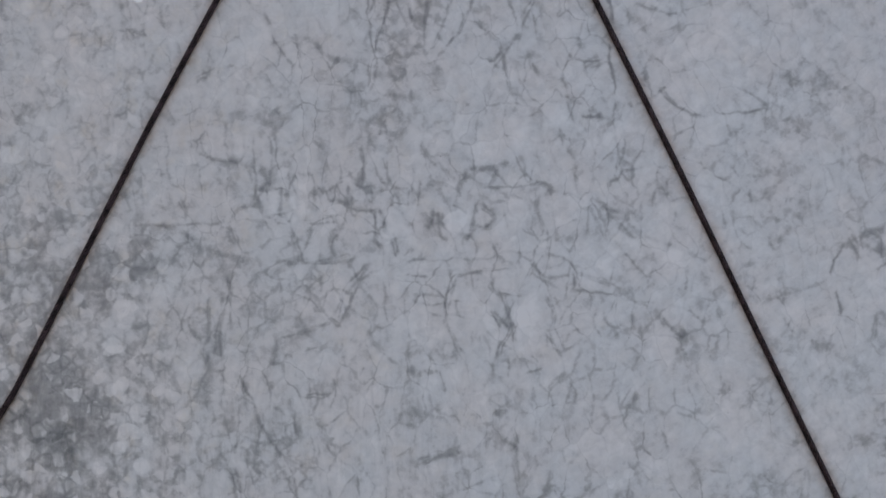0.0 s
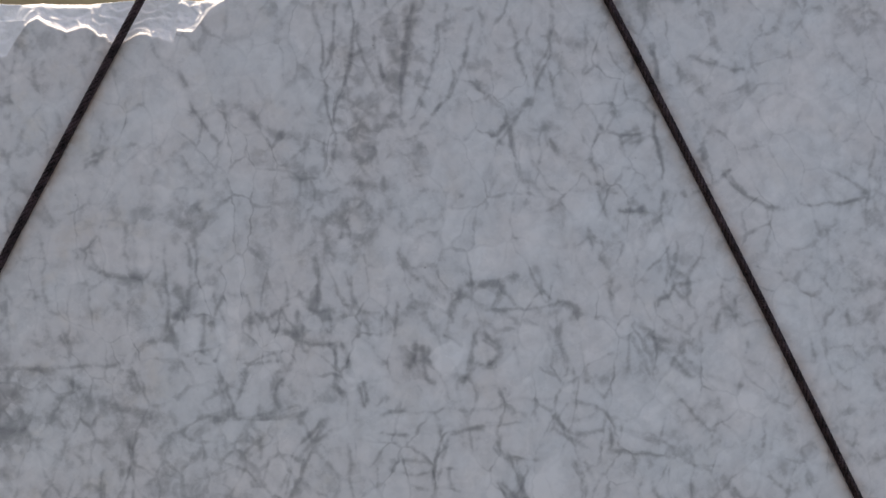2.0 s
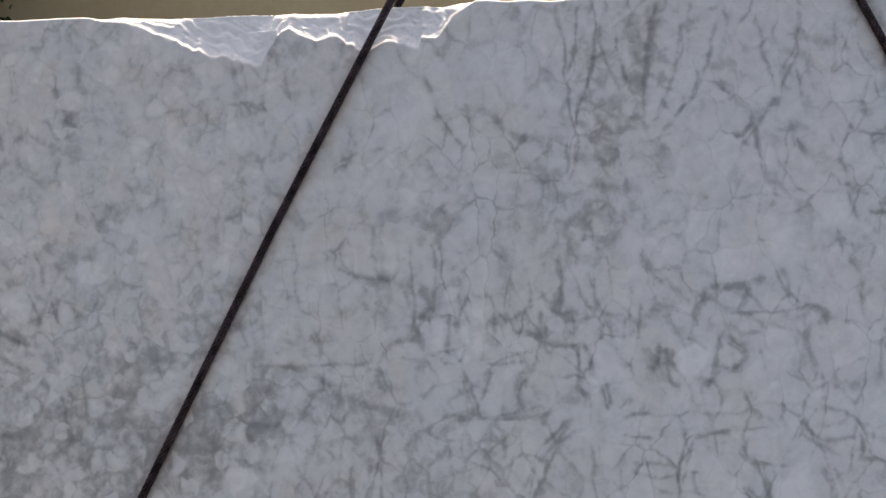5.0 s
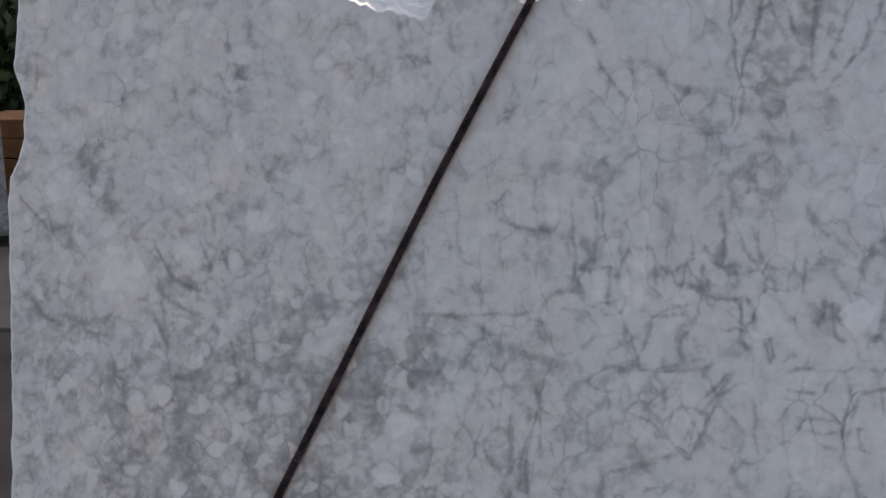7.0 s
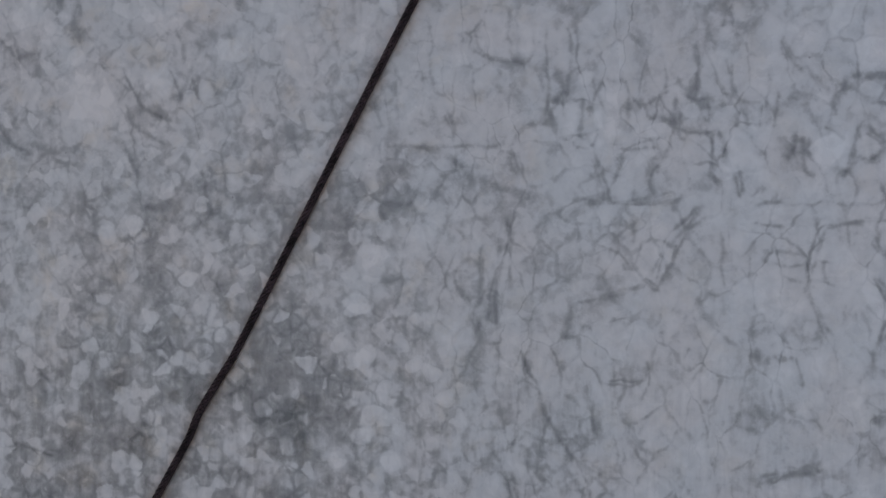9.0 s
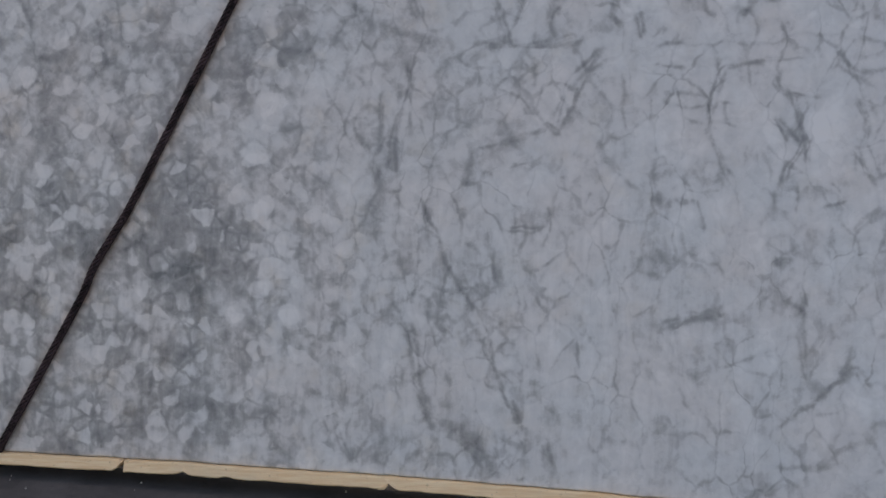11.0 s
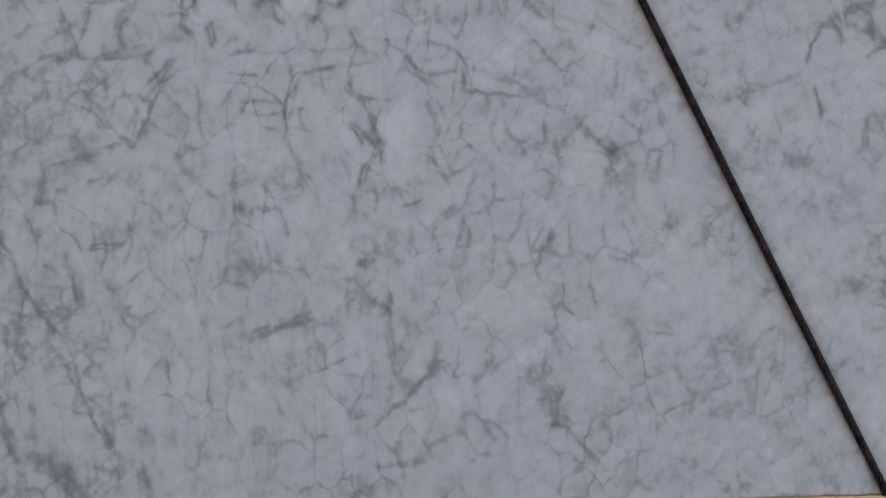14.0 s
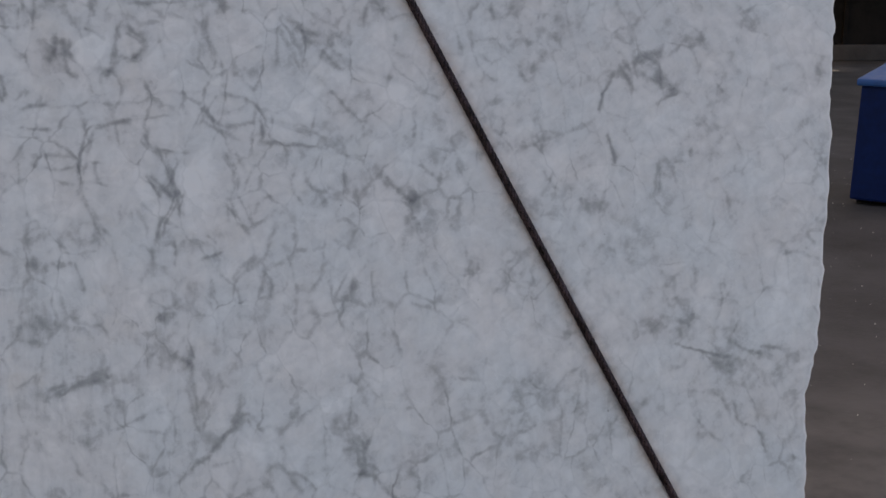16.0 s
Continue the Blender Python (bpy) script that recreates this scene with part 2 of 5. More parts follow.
# ---- mesh helpers ----
def part(name, bm, material, parent=None, label="", smooth=False):
    """Links a bmesh as one mesh object, under a parent if one is given."""
    me = bpy.data.meshes.new(name)
    bm.normal_update()
    bm.to_mesh(me)
    bm.free()
    me.materials.append(material)
    if smooth:
        me.polygons.foreach_set("use_smooth", [True] * len(me.polygons))
    ob = new(name, me)
    if parent is not None:
        ob.parent = parent
    if label:
        ob["label"] = label
    return ob


def thing(name, m=None):
    ob = new(name)
    ob.empty_display_size = 0.1
    if m is not None:
        ob.matrix_world = m
    return ob


def block(lo, hi, bevel=0.0, bm=None):
    """A box between two corners, its edges rounded by bevel."""
    bm = bm or bmesh.new()
    size, mid = Vector(hi) - Vector(lo), (Vector(hi) + Vector(lo)) / 2
    made = bmesh.ops.create_cube(bm, size=1.0, matrix=Matrix.Translation(mid) @ Matrix.Diagonal((*size, 1)))["verts"]
    if bevel:
        edges = {e for v in made for e in v.link_edges}
        bmesh.ops.bevel(bm, geom=list(edges), offset=bevel, segments=2, profile=0.6, affect="EDGES")
    return bm


def tube(points, radius, sides=8, bm=None):
    """A round tube through points, closed at both ends; radius may be one for each point."""
    bm = bm or bmesh.new()
    pts = [Vector(p) for p in points]
    radii = radius if isinstance(radius, (list, tuple)) else [radius] * len(pts)
    rings = []
    for i, p in enumerate(pts):
        way = (pts[min(i + 1, len(pts) - 1)] - pts[max(i - 1, 0)]).normalized()
        side = way.cross(Vector((0, 1, 0.05))).normalized()
        up = side.cross(way)
        rings.append([bm.verts.new(p + radii[i] * (math.cos(a) * side + math.sin(a) * up)) for a in (2 * math.pi * k / sides for k in range(sides))])
    for a, b in zip(rings, rings[1:]):
        for k in range(sides):
            bm.faces.new((a[k], a[(k + 1) % sides], b[(k + 1) % sides], b[k]))
    bm.faces.new(rings[0][::-1]), bm.faces.new(rings[-1])
    bmesh.ops.recalc_face_normals(bm, faces=bm.faces)
    return bm


# ---- ground ----
def ground():
    bm = bmesh.new()
    n, size = 60, 400.0
    grid = {}
    for i in range(n + 1):
        for j in range(n + 1):
            a, b = 2 * i / n - 1, 2 * j / n - 1
            x, y = size * a * abs(a) ** 2, size * b * abs(b) ** 2
            z = 0.012 * (noise.noise((x * 0.4, y * 0.4, 3)) - 0.6) if max(abs(x), abs(y)) < 30 else -0.01
            grid[i, j] = bm.verts.new((x, y, min(z, 0.0)))
    for i in range(n):
        for j in range(n):
            bm.faces.new((grid[i, j], grid[i + 1, j], grid[i + 1, j + 1], grid[i, j + 1]))
    ob = part("ground", bm, YARD, smooth=True)
    tagged(ob, "dark grey worn asphalt yard strewn with pale chips", "ground", kind="structure")


ground()


def apron():
    bm = block((-9.0, 2.95, -0.02), (-2.6, 4.48, 0.014), 0.006)
    ob = part("pavement", bm, CONCRETE)
    tagged(ob, "worn dark grey concrete strip set in the asphalt", "pavement", kind="structure")


apron()


# ---- marble slab ----
def ripple(x, seed, *octaves):
    """A smooth wandering line: pairs of frequency and height."""
    rng = np.random.RandomState(seed)
    out = np.zeros_like(x)
    for f, h in octaves:
        knots = rng.uniform(-1, 1, 400)
        p = (x + 5) * f
        i = np.floor(p).astype(int) % 398
        s = p - np.floor(p)
        s = s * s * (3 - 2 * s)
        out += h * (knots[i] * (1 - s) + knots[i + 1] * s)
    return out


def slab_left(v):
    base = np.interp(v, [-1.65, -0.93, -0.70, -0.53, -0.45, -0.39, -0.356, -0.309, -0.238, -0.196, -0.154, -0.10, 0.03], [-1.63, -1.638, -1.645, -1.648, -1.653, -1.649, -1.63, -1.619, -1.622, -1.633, -1.647, -1.645, -1.636])
    return base + ripple(v, 3, (17, 0.003), (50, 0.0015))


def slab_right(v):
    base = np.interp(v, [-1.7, -1.607, -1.419, -1.37, -1.265, -1.084, -0.924, -0.809, -0.646, 0.1], [1.337, 1.348, 1.369, 1.390, 1.416, 1.447, 1.475, 1.482, 1.513, 1.64])
    return base + ripple(v, 8, (11, 0.0025), (28, 0.003), (70, 0.0018))


def slab_top(u):
    return 0.003 + 0.010 * np.clip((-u - 0.7) / 0.8, 0, 1) + ripple(u, 5, (6, 0.003), (24, 0.0025))


def slab_bottom(u):
    return np.interp(u, [-1.7, -1.3, -0.9, -0.63, -0.31, 0.05, 1.12, 1.6], [-1.566, -1.575, -1.581, -1.587, -1.598, -1.613, -1.656, -1.675]) + ripple(u, 6, (9, 0.0012), (40, 0.0008))


THICK = 0.03
OUT, BEHIND = -0.0085, THICK + 0.0088
LEFT_ROPE = [(-0.058, 0.012, 0.846), (-0.49, OUT, 0.051), (-0.516, OUT, 0.003), (-0.630, OUT, -0.205), (-0.752, OUT, -0.430), (-0.911, OUT, -0.738), (-1.060, OUT, -1.028), (-1.097, OUT, -1.098), (-1.140, OUT, -1.165), (-1.167, OUT, -1.209), (-1.184, OUT, -1.255), (-1.297, OUT, -1.459), (-1.36, OUT, -1.57), (-1.365, 0.0, -1.595)]
RIGHT_ROPE = [(-0.066, 0.012, 0.86), (0.331, OUT, 0.030), (0.395, OUT, -0.104), (0.559, OUT, -0.458), (0.638, OUT, -0.630), (0.844, OUT, -1.090), (1.095, OUT, -1.645), (1.103, 0.0, -1.674)]


def seg_distance(u, v, a, b):
    du, dv = b[0] - a[0], b[1] - a[1]
    s = np.clip(((u - a[0]) * du + (v - a[1]) * dv) / (du * du + dv * dv + 1e-12), 0, 1)
    return np.hypot(u - a[0] - s * du, v - a[1] - s * dv), s


def stroke(field, u, v, line, width, depth, wander=0.006, seed=1, taper=True):
    """Draws one wandering vein into a field over the slab."""
    rng = np.random.RandomState(seed)
    pts = [np.array(p, float) for p in line]
    rough = [pts[0]]
    for a, b in zip(pts, pts[1:]):
        k = max(1, int(np.hypot(*(b - a)) / 0.026))
        for i in range(1, k + 1):
            jog = rng.uniform(-wander, wander, 2) if i < k else 0
            rough.append(a + (b - a) * i / k + jog)
    fine = [rough[0]]
    for a, b in zip(rough, rough[1:]):
        fine += [a * 0.75 + b * 0.25, a * 0.25 + b * 0.75]
    fine.append(rough[-1])
    lo, hi = np.min(fine, 0) - 6 * width, np.max(fine, 0) + 6 * width
    box = (u > lo[0]) & (u < hi[0]) & (v > lo[1]) & (v < hi[1])
    if not box.any():
        return
    uu, vv, got = u[box], v[box], np.zeros(int(box.sum()))
    total = len(fine) - 1
    for i, (a, b) in enumerate(zip(fine, fine[1:])):
        d, s = seg_distance(uu, vv, a, b)
        along = (i + s) / total
        end = np.clip(4 * np.minimum(along, 1 - along) + 0.45, 0, 1) if taper else 1.0
        w = width * (1 + 0.22 * math.sin(i * 0.7 + seed))
        got = np.maximum(got, depth * end * (0.86 * np.exp(-((d / w) ** 2)) + 0.14 * np.exp(-((d / (2.5 * w)) ** 2))))
    field[box] = np.maximum(field[box], got)


def blot(field, u, v, at, size, depth, turn=0.0, seed=0, crisp=False):
    """A soft uneven patch."""
    c, s = math.cos(radians(turn)), math.sin(radians(turn))
    x, y = u - at[0], v - at[1]
    a, b = (c * x + s * y) / size[0], (-s * x + c * y) / size[1]
    r = np.hypot(a, b)
    if crisp:
        r = r * (1 + 0.16 * ripple(u + 0.7 * v, seed, (30, 1.0), (80, 0.5)) + 0.16 * ripple(v - 0.7 * u, seed + 1, (34, 1.0), (75, 0.5)))
        field[:] = np.maximum(field, depth * np.clip((1.05 - r) / 0.22, 0, 1))
    else:
        field += depth * np.exp(-(r**2.4))


# ---- figure of the stone ----
def figure(u, v, fields):
    """The veins, grey clouds and pale clasts of this slab."""
    count = [0]
    uj = u + 0.0020 * ripple(v + 0.35 * u, 61, (34, 1.0), (85, 0.7))
    vj = v + 0.0020 * ripple(u - 0.4 * v, 62, (37, 1.0), (90, 0.7))

    def vein(width, depth, *line):
        count[0] += 1
        stroke(fields["vein"], uj, vj, line, 1.2 * width, depth, seed=count[0])

    def grey(at, wide, high, depth, turn):
        blot(fields["grey"], u, v, at, (wide, high), depth, turn)

    def pale(at, wide, high, depth, turn):
        count[0] += 1
        blot(fields["pale"], u, v, at, (wide, high), depth, turn, count[0], wide < 0.035)

    # upper middle
    vein(0.004, 0.4, (-0.516, -0.503), (-0.502, -0.488), (-0.497, -0.478))
    vein(0.003, 0.4, (-0.486, -0.452), (-0.485, -0.535), (-0.477, -0.577), (-0.483, -0.618))
    vein(0.007, 0.45, (-0.465, -0.536), (-0.459, -0.552), (-0.451, -0.567), (-0.446, -0.578))
    vein(0.004, 0.45, (-0.467, -0.583), (-0.459, -0.593), (-0.469, -0.603), (-0.476, -0.619))
    vein(0.003, 0.35, (-0.452, -0.578), (-0.449, -0.619))
    vein(0.006, 0.35, (-0.394, -0.527), (-0.410, -0.529), (-0.425, -0.537))
    vein(0.004, 0.4, (-0.379, -0.548), (-0.358, -0.557), (-0.340, -0.555), (-0.332, -0.571), (-0.331, -0.602), (-0.330, -0.633))
    vein(0.004, 0.4, (-0.379, -0.554), (-0.389, -0.574), (-0.397, -0.595))
    vein(0.006, 0.5, (-0.403, -0.600), (-0.395, -0.621))
    vein(0.007, 0.55, (-0.418, -0.631), (-0.420, -0.653), (-0.411, -0.657))
    vein(0.003, 0.42, (-0.385, -0.652), (-0.391, -0.673), (-0.398, -0.678))
    vein(0.003, 0.42, (-0.387, -0.647), (-0.367, -0.644))
    vein(0.003, 0.35, (-0.447, -0.661), (-0.432, -0.666), (-0.432, -0.677), (-0.401, -0.683))
    vein(0.003, 0.35, (-0.437, -0.671), (-0.432, -0.651))
    vein(0.004, 0.35, (-0.312, -0.587), (-0.302, -0.597), (-0.292, -0.624), (-0.281, -0.624))
    vein(0.004, 0.45, (-0.304, -0.594), (-0.310, -0.602))
    vein(0.003, 0.4, (-0.265, -0.567), (-0.244, -0.560), (-0.236, -0.552))
    vein(0.004, 0.45, (-0.244, -0.583), (-0.248, -0.620), (-0.242, -0.641))
    vein(0.004, 0.4, (-0.271, -0.624), (-0.250, -0.630), (-0.240, -0.646))
    vein(0.004, 0.45, (-0.235, -0.641), (-0.214, -0.652), (-0.188, -0.649), (-0.167, -0.643))
    vein(0.004, 0.4, (-0.223, -0.584), (-0.213, -0.589), (-0.177, -0.590))
    vein(0.003, 0.4, (-0.187, -0.585), (-0.182, -0.627), (-0.193, -0.626))
    vein(0.004, 0.45, (-0.178, -0.648), (-0.173, -0.689), (-0.177, -0.736))
    vein(0.004, 0.55, (-0.167, -0.643), (-0.155, -0.669), (-0.148, -0.700))
    vein(0.003, 0.35, (-0.344, -0.679), (-0.303, -0.680), (-0.272, -0.678))
    vein(0.003, 0.35, (-0.272, -0.676), (-0.264, -0.692), (-0.251, -0.677), (-0.251, -0.651))
    vein(0.003, 0.35, (-0.391, -0.688), (-0.384, -0.725), (-0.371, -0.756))
    vein(0.005, 0.4, (-0.334, -0.690), (-0.345, -0.710), (-0.350, -0.726))
    vein(0.003, 0.35, (-0.273, -0.723), (-0.288, -0.727), (-0.290, -0.753))
    vein(0.004, 0.35, (-0.130, -0.612), (-0.119, -0.608), (-0.115, -0.629), (-0.117, -0.644))
    vein(0.005, 0.45, (-0.059, -0.473), (-0.051, -0.499), (-0.033, -0.521), (-0.013, -0.537))
    vein(0.003, 0.4, (-0.000, -0.542), (0.013, -0.559), (0.021, -0.580))
    vein(0.003, 0.4, (-0.071, -0.541), (-0.077, -0.577), (-0.080, -0.588))
    vein(0.003, 0.38, (-0.058, -0.573), (-0.064, -0.609), (-0.066, -0.640))
    vein(0.003, 0.38, (-0.088, -0.598), (-0.092, -0.640))
    vein(0.007, 0.5, (0.066, -0.544), (0.057, -0.565), (0.055, -0.581))
    vein(0.005, 0.5, (0.071, -0.550), (0.093, -0.545), (0.129, -0.551), (0.137, -0.553))
    vein(0.005, 0.5, (0.137, -0.553), (0.129, -0.572), (0.123, -0.588))
    vein(0.003, 0.45, (0.112, -0.595), (0.149, -0.596), (0.170, -0.596))
    vein(0.005, 0.4, (0.044, -0.591), (0.038, -0.607), (0.032, -0.622))
    vein(0.003, 0.42, (0.021, -0.637), (0.042, -0.649), (0.055, -0.659))
    vein(0.004, 0.6, (0.083, -0.634), (0.079, -0.660), (0.073, -0.686), (0.063, -0.717), (0.058, -0.732))
    vein(0.003, 0.35, (0.095, -0.650), (0.121, -0.666), (0.131, -0.677))
    vein(0.005, 0.5, (0.131, -0.672), (0.120, -0.687), (0.102, -0.699))
    vein(0.006, 0.45, (0.121, -0.645), (0.126, -0.677))
    vein(0.006, 0.4, (0.167, -0.531), (0.156, -0.541))
    vein(0.006, 0.35, (0.200, -0.511), (0.214, -0.553), (0.209, -0.564))
    vein(0.003, 0.4, (0.207, -0.553), (0.208, -0.574), (0.218, -0.587))
    vein(0.005, 0.5, (0.234, -0.585), (0.256, -0.586), (0.268, -0.597), (0.278, -0.610))
    vein(0.003, 0.35, (0.239, -0.601), (0.238, -0.649), (0.247, -0.680), (0.249, -0.712))
    vein(0.003, 0.3, (0.181, -0.610), (0.191, -0.616))
    vein(0.003, 0.35, (0.342, -0.557), (0.339, -0.588), (0.345, -0.620))
    vein(0.003, 0.38, (0.303, -0.614), (0.340, -0.620), (0.360, -0.639))
    vein(0.003, 0.35, (0.373, -0.631), (0.371, -0.694), (0.366, -0.715))
    vein(0.003, 0.35, (0.153, -0.657), (0.162, -0.699))
    vein(0.003, 0.4, (0.264, -0.702), (0.264, -0.733), (0.266, -0.759))
    vein(0.004, 0.4, (0.132, -0.740), (0.144, -0.756))
    vein(0.006, 0.6, (-0.016, -0.657), (-0.011, -0.684))
    vein(0.01, 0.6, (-0.006, -0.668), (0.001, -0.684))
    vein(0.006, 0.55, (-0.026, -0.652), (-0.034, -0.683), (-0.041, -0.698))
    vein(0.005, 0.5, (-0.014, -0.694), (-0.007, -0.725), (0.008, -0.731))
    vein(0.005, 0.5, (-0.100, -0.681), (-0.087, -0.692))
    vein(0.003, 0.5, (-0.122, -0.727), (-0.118, -0.758))
    vein(0.004, 0.4, (-0.086, -0.754), (-0.076, -0.749))
    vein(0.003, 0.35, (0.437, -0.453), (0.447, -0.485), (0.453, -0.506), (0.451, -0.549))
    vein(0.004, 0.5, (0.460, -0.560), (0.448, -0.580), (0.429, -0.585))
    vein(0.003, 0.4, (0.426, -0.585), (0.423, -0.606))
    vein(0.003, 0.3, (0.459, -0.565), (0.487, -0.555), (0.514, -0.550))
    vein(0.003, 0.3, (0.545, -0.562), (0.566, -0.578))
    vein(0.003, 0.35, (0.575, -0.584), (0.573, -0.626))
    vein(0.003, 0.35, (0.536, -0.646), (0.543, -0.615))
    vein(0.003, 0.3, (0.595, -0.664), (0.591, -0.690))
    vein(0.003, 0.3, (0.612, -0.526), (0.665, -0.543))
    vein(0.003, 0.3, (0.657, -0.597), (0.694, -0.608))
    vein(0.003, 0.35, (0.713, -0.662), (0.722, -0.704))
    vein(0.003, 0.35, (0.646, -0.479), (0.637, -0.500))
    vein(0.003, 0.3, (0.786, -0.611), (0.790, -0.643))
    vein(0.006, 0.35, (0.471, -0.676), (0.475, -0.697), (0.491, -0.703))
    vein(0.003, 0.3, (0.507, -0.714), (0.500, -0.740))
    vein(0.003, 0.38, (-0.091, -0.066), (-0.087, -0.109), (-0.072, -0.163))
    vein(0.003, 0.38, (-0.033, -0.083), (-0.037, -0.126))
    vein(0.003, 0.35, (0.031, -0.073), (0.020, -0.111))
    vein(0.0035, 0.45, (0.061, -0.144), (0.055, -0.171), (0.044, -0.198), (0.031, -0.213), (0.011, -0.235), (-0.000, -0.250))
    vein(0.003, 0.35, (-0.004, -0.181), (0.001, -0.202), (-0.015, -0.223), (-0.032, -0.239), (-0.038, -0.260))
    vein(0.005, 0.35, (-0.097, -0.291), (-0.088, -0.275))
    vein(0.003, 0.45, (0.177, -0.113), (0.187, -0.135), (0.190, -0.162))
    vein(0.006, 0.5, (0.205, -0.195), (0.193, -0.211), (0.182, -0.227))
    vein(0.003, 0.45, (0.166, -0.243), (0.162, -0.275), (0.169, -0.307), (0.173, -0.340))
    vein(0.004, 0.42, (0.160, -0.243), (0.138, -0.264), (0.122, -0.274))
    vein(0.003, 0.3, (0.361, -0.187), (0.355, -0.214), (0.337, -0.246))
    vein(0.004, 0.4, (0.312, -0.300), (0.318, -0.337), (0.327, -0.375))
    vein(0.004, 0.35, (0.234, -0.277), (0.249, -0.298))
    vein(0.004, 0.35, (0.189, -0.351), (0.190, -0.372))
    vein(0.003, 0.3, (0.368, -0.279), (0.407, -0.258))
    # right side
    vein(0.003, 0.35, (-0.082, -0.881), (-0.068, -0.889), (-0.010, -0.892))
    vein(0.003, 0.35, (-0.074, -0.819), (-0.040, -0.820))
    vein(0.004, 0.4, (0.039, -0.817), (0.053, -0.818))
    vein(0.003, 0.3, (0.069, -0.811), (0.071, -0.858))
    vein(0.003, 0.35, (0.111, -0.850), (0.122, -0.866))
    vein(0.003, 0.35, (0.070, -0.961), (0.064, -1.001))
    vein(0.003, 0.35, (0.088, -0.977), (0.090, -0.998))
    vein(0.003, 0.38, (0.175, -0.951), (0.178, -0.993))
    vein(0.003, 0.38, (0.160, -1.033), (0.163, -1.059), (0.157, -1.079))
    vein(0.004, 0.35, (0.120, -1.035), (0.120, -1.066))
    vein(0.003, 0.35, (0.216, -1.021), (0.235, -1.043))
    vein(0.003, 0.3, (0.256, -0.966), (0.258, -1.008))
    vein(0.003, 0.35, (0.296, -0.973), (0.299, -1.015))
    vein(0.003, 0.35, (-0.095, -1.012), (-0.092, -1.042))
    vein(0.003, 0.38, (-0.047, -1.020), (-0.028, -1.036), (-0.020, -1.067))
    vein(0.003, 0.35, (0.050, -1.041), (0.058, -1.072), (0.061, -1.093))
    vein(0.003, 0.35, (0.319, -1.100), (0.333, -1.122), (0.325, -1.152))
    vein(0.003, 0.35, (0.265, -1.128), (0.273, -1.159))
    vein(0.004, 0.35, (0.221, -1.104), (0.223, -1.145))
    vein(0.004, 0.4, (0.183, -1.224), (0.176, -1.244))
    vein(0.003, 0.3, (0.087, -1.247), (0.112, -1.234))
    # lower middle
    vein(0.003, 0.4, (-0.550, -0.819), (-0.544, -0.850), (-0.557, -0.877), (-0.567, -0.908), (-0.570, -0.935))
    vein(0.003, 0.35, (-0.600, -0.887), (-0.601, -0.956))
    vein(0.0035, 0.4, (-0.573, -0.972), (-0.574, -1.014))
    vein(0.004, 0.35, (-0.606, -1.009), (-0.611, -1.035))
    vein(0.006, 0.35, (-0.436, -0.986), (-0.433, -1.023))
    vein(0.003, 0.35, (-0.338, -0.887), (-0.327, -0.908))
    vein(0.003, 0.42, (-0.309, -0.902), (-0.301, -0.918), (-0.285, -0.933), (-0.269, -0.947))
    vein(0.003, 0.42, (-0.260, -0.866), (-0.264, -0.897), (-0.271, -0.923))
    vein(0.005, 0.48, (-0.199, -0.814), (-0.219, -0.827), (-0.234, -0.840), (-0.252, -0.861))
    vein(0.003, 0.35, (-0.209, -0.830), (-0.198, -0.837))
    vein(0.003, 0.35, (-0.157, -0.835), (-0.152, -0.866), (-0.154, -0.907), (-0.145, -0.933))
    vein(0.005, 0.4, (-0.368, -0.965), (-0.352, -0.955), (-0.326, -0.951))
    vein(0.003, 0.35, (-0.262, -1.016), (-0.257, -1.047))
    vein(0.003, 0.35, (-0.210, -1.047), (-0.220, -1.068))
    vein(0.003, 0.35, (-0.105, -0.876), (-0.103, -0.917))
    vein(0.003, 0.35, (-0.391, -1.169), (-0.382, -1.211), (-0.374, -1.232))
    vein(0.003, 0.3, (-0.528, -1.246), (-0.506, -1.250), (-0.508, -1.287), (-0.494, -1.329))
    vein(0.004, 0.35, (-0.485, -1.224), (-0.479, -1.276), (-0.463, -1.297))
    vein(0.003, 0.35, (-0.614, -1.237), (-0.608, -1.279))
    vein(0.003, 0.4, (-0.454, -1.212), (-0.437, -1.244))
    vein(0.003, 0.35, (-0.182, -1.176), (-0.171, -1.217), (-0.176, -1.259), (-0.160, -1.269))
    vein(0.006, 0.35, (-0.183, -1.145), (-0.167, -1.150))
    vein(0.003, 0.3, (-0.594, -1.141), (-0.588, -1.183))
    vein(0.003, 0.3, (-0.295, -1.230), (-0.285, -1.225))
    vein(0.005, 0.35, (-0.231, -1.338), (-0.216, -1.332))
    vein(0.003, 0.3, (-0.350, -1.085), (-0.348, -1.111))
    # lower left
    vein(0.0035, 0.5, (-1.327, -0.527), (-1.316, -0.555), (-1.298, -0.589), (-1.274, -0.611), (-1.227, -0.628))
    vein(0.003, 0.35, (-1.233, -0.528), (-1.215, -0.556), (-1.203, -0.589))
    vein(0.003, 0.35, (-1.186, -0.545), (-1.168, -0.589))
    vein(0.003, 0.35, (-1.145, -0.551), (-1.133, -0.578))
    vein(0.003, 0.5, (-1.571, -1.287), (-1.534, -1.297), (-1.484, -1.312))
    vein(0.004, 0.35, (-1.288, -1.223), (-1.282, -1.246))
    vein(0.003, 0.35, (-1.526, -1.145), (-1.520, -1.127), (-1.489, -1.161))
    vein(0.004, 0.35, (-1.334, -0.667), (-1.316, -0.701), (-1.299, -0.735))
    vein(0.003, 0.3, (-1.239, -0.717), (-1.221, -0.757), (-1.215, -0.779))
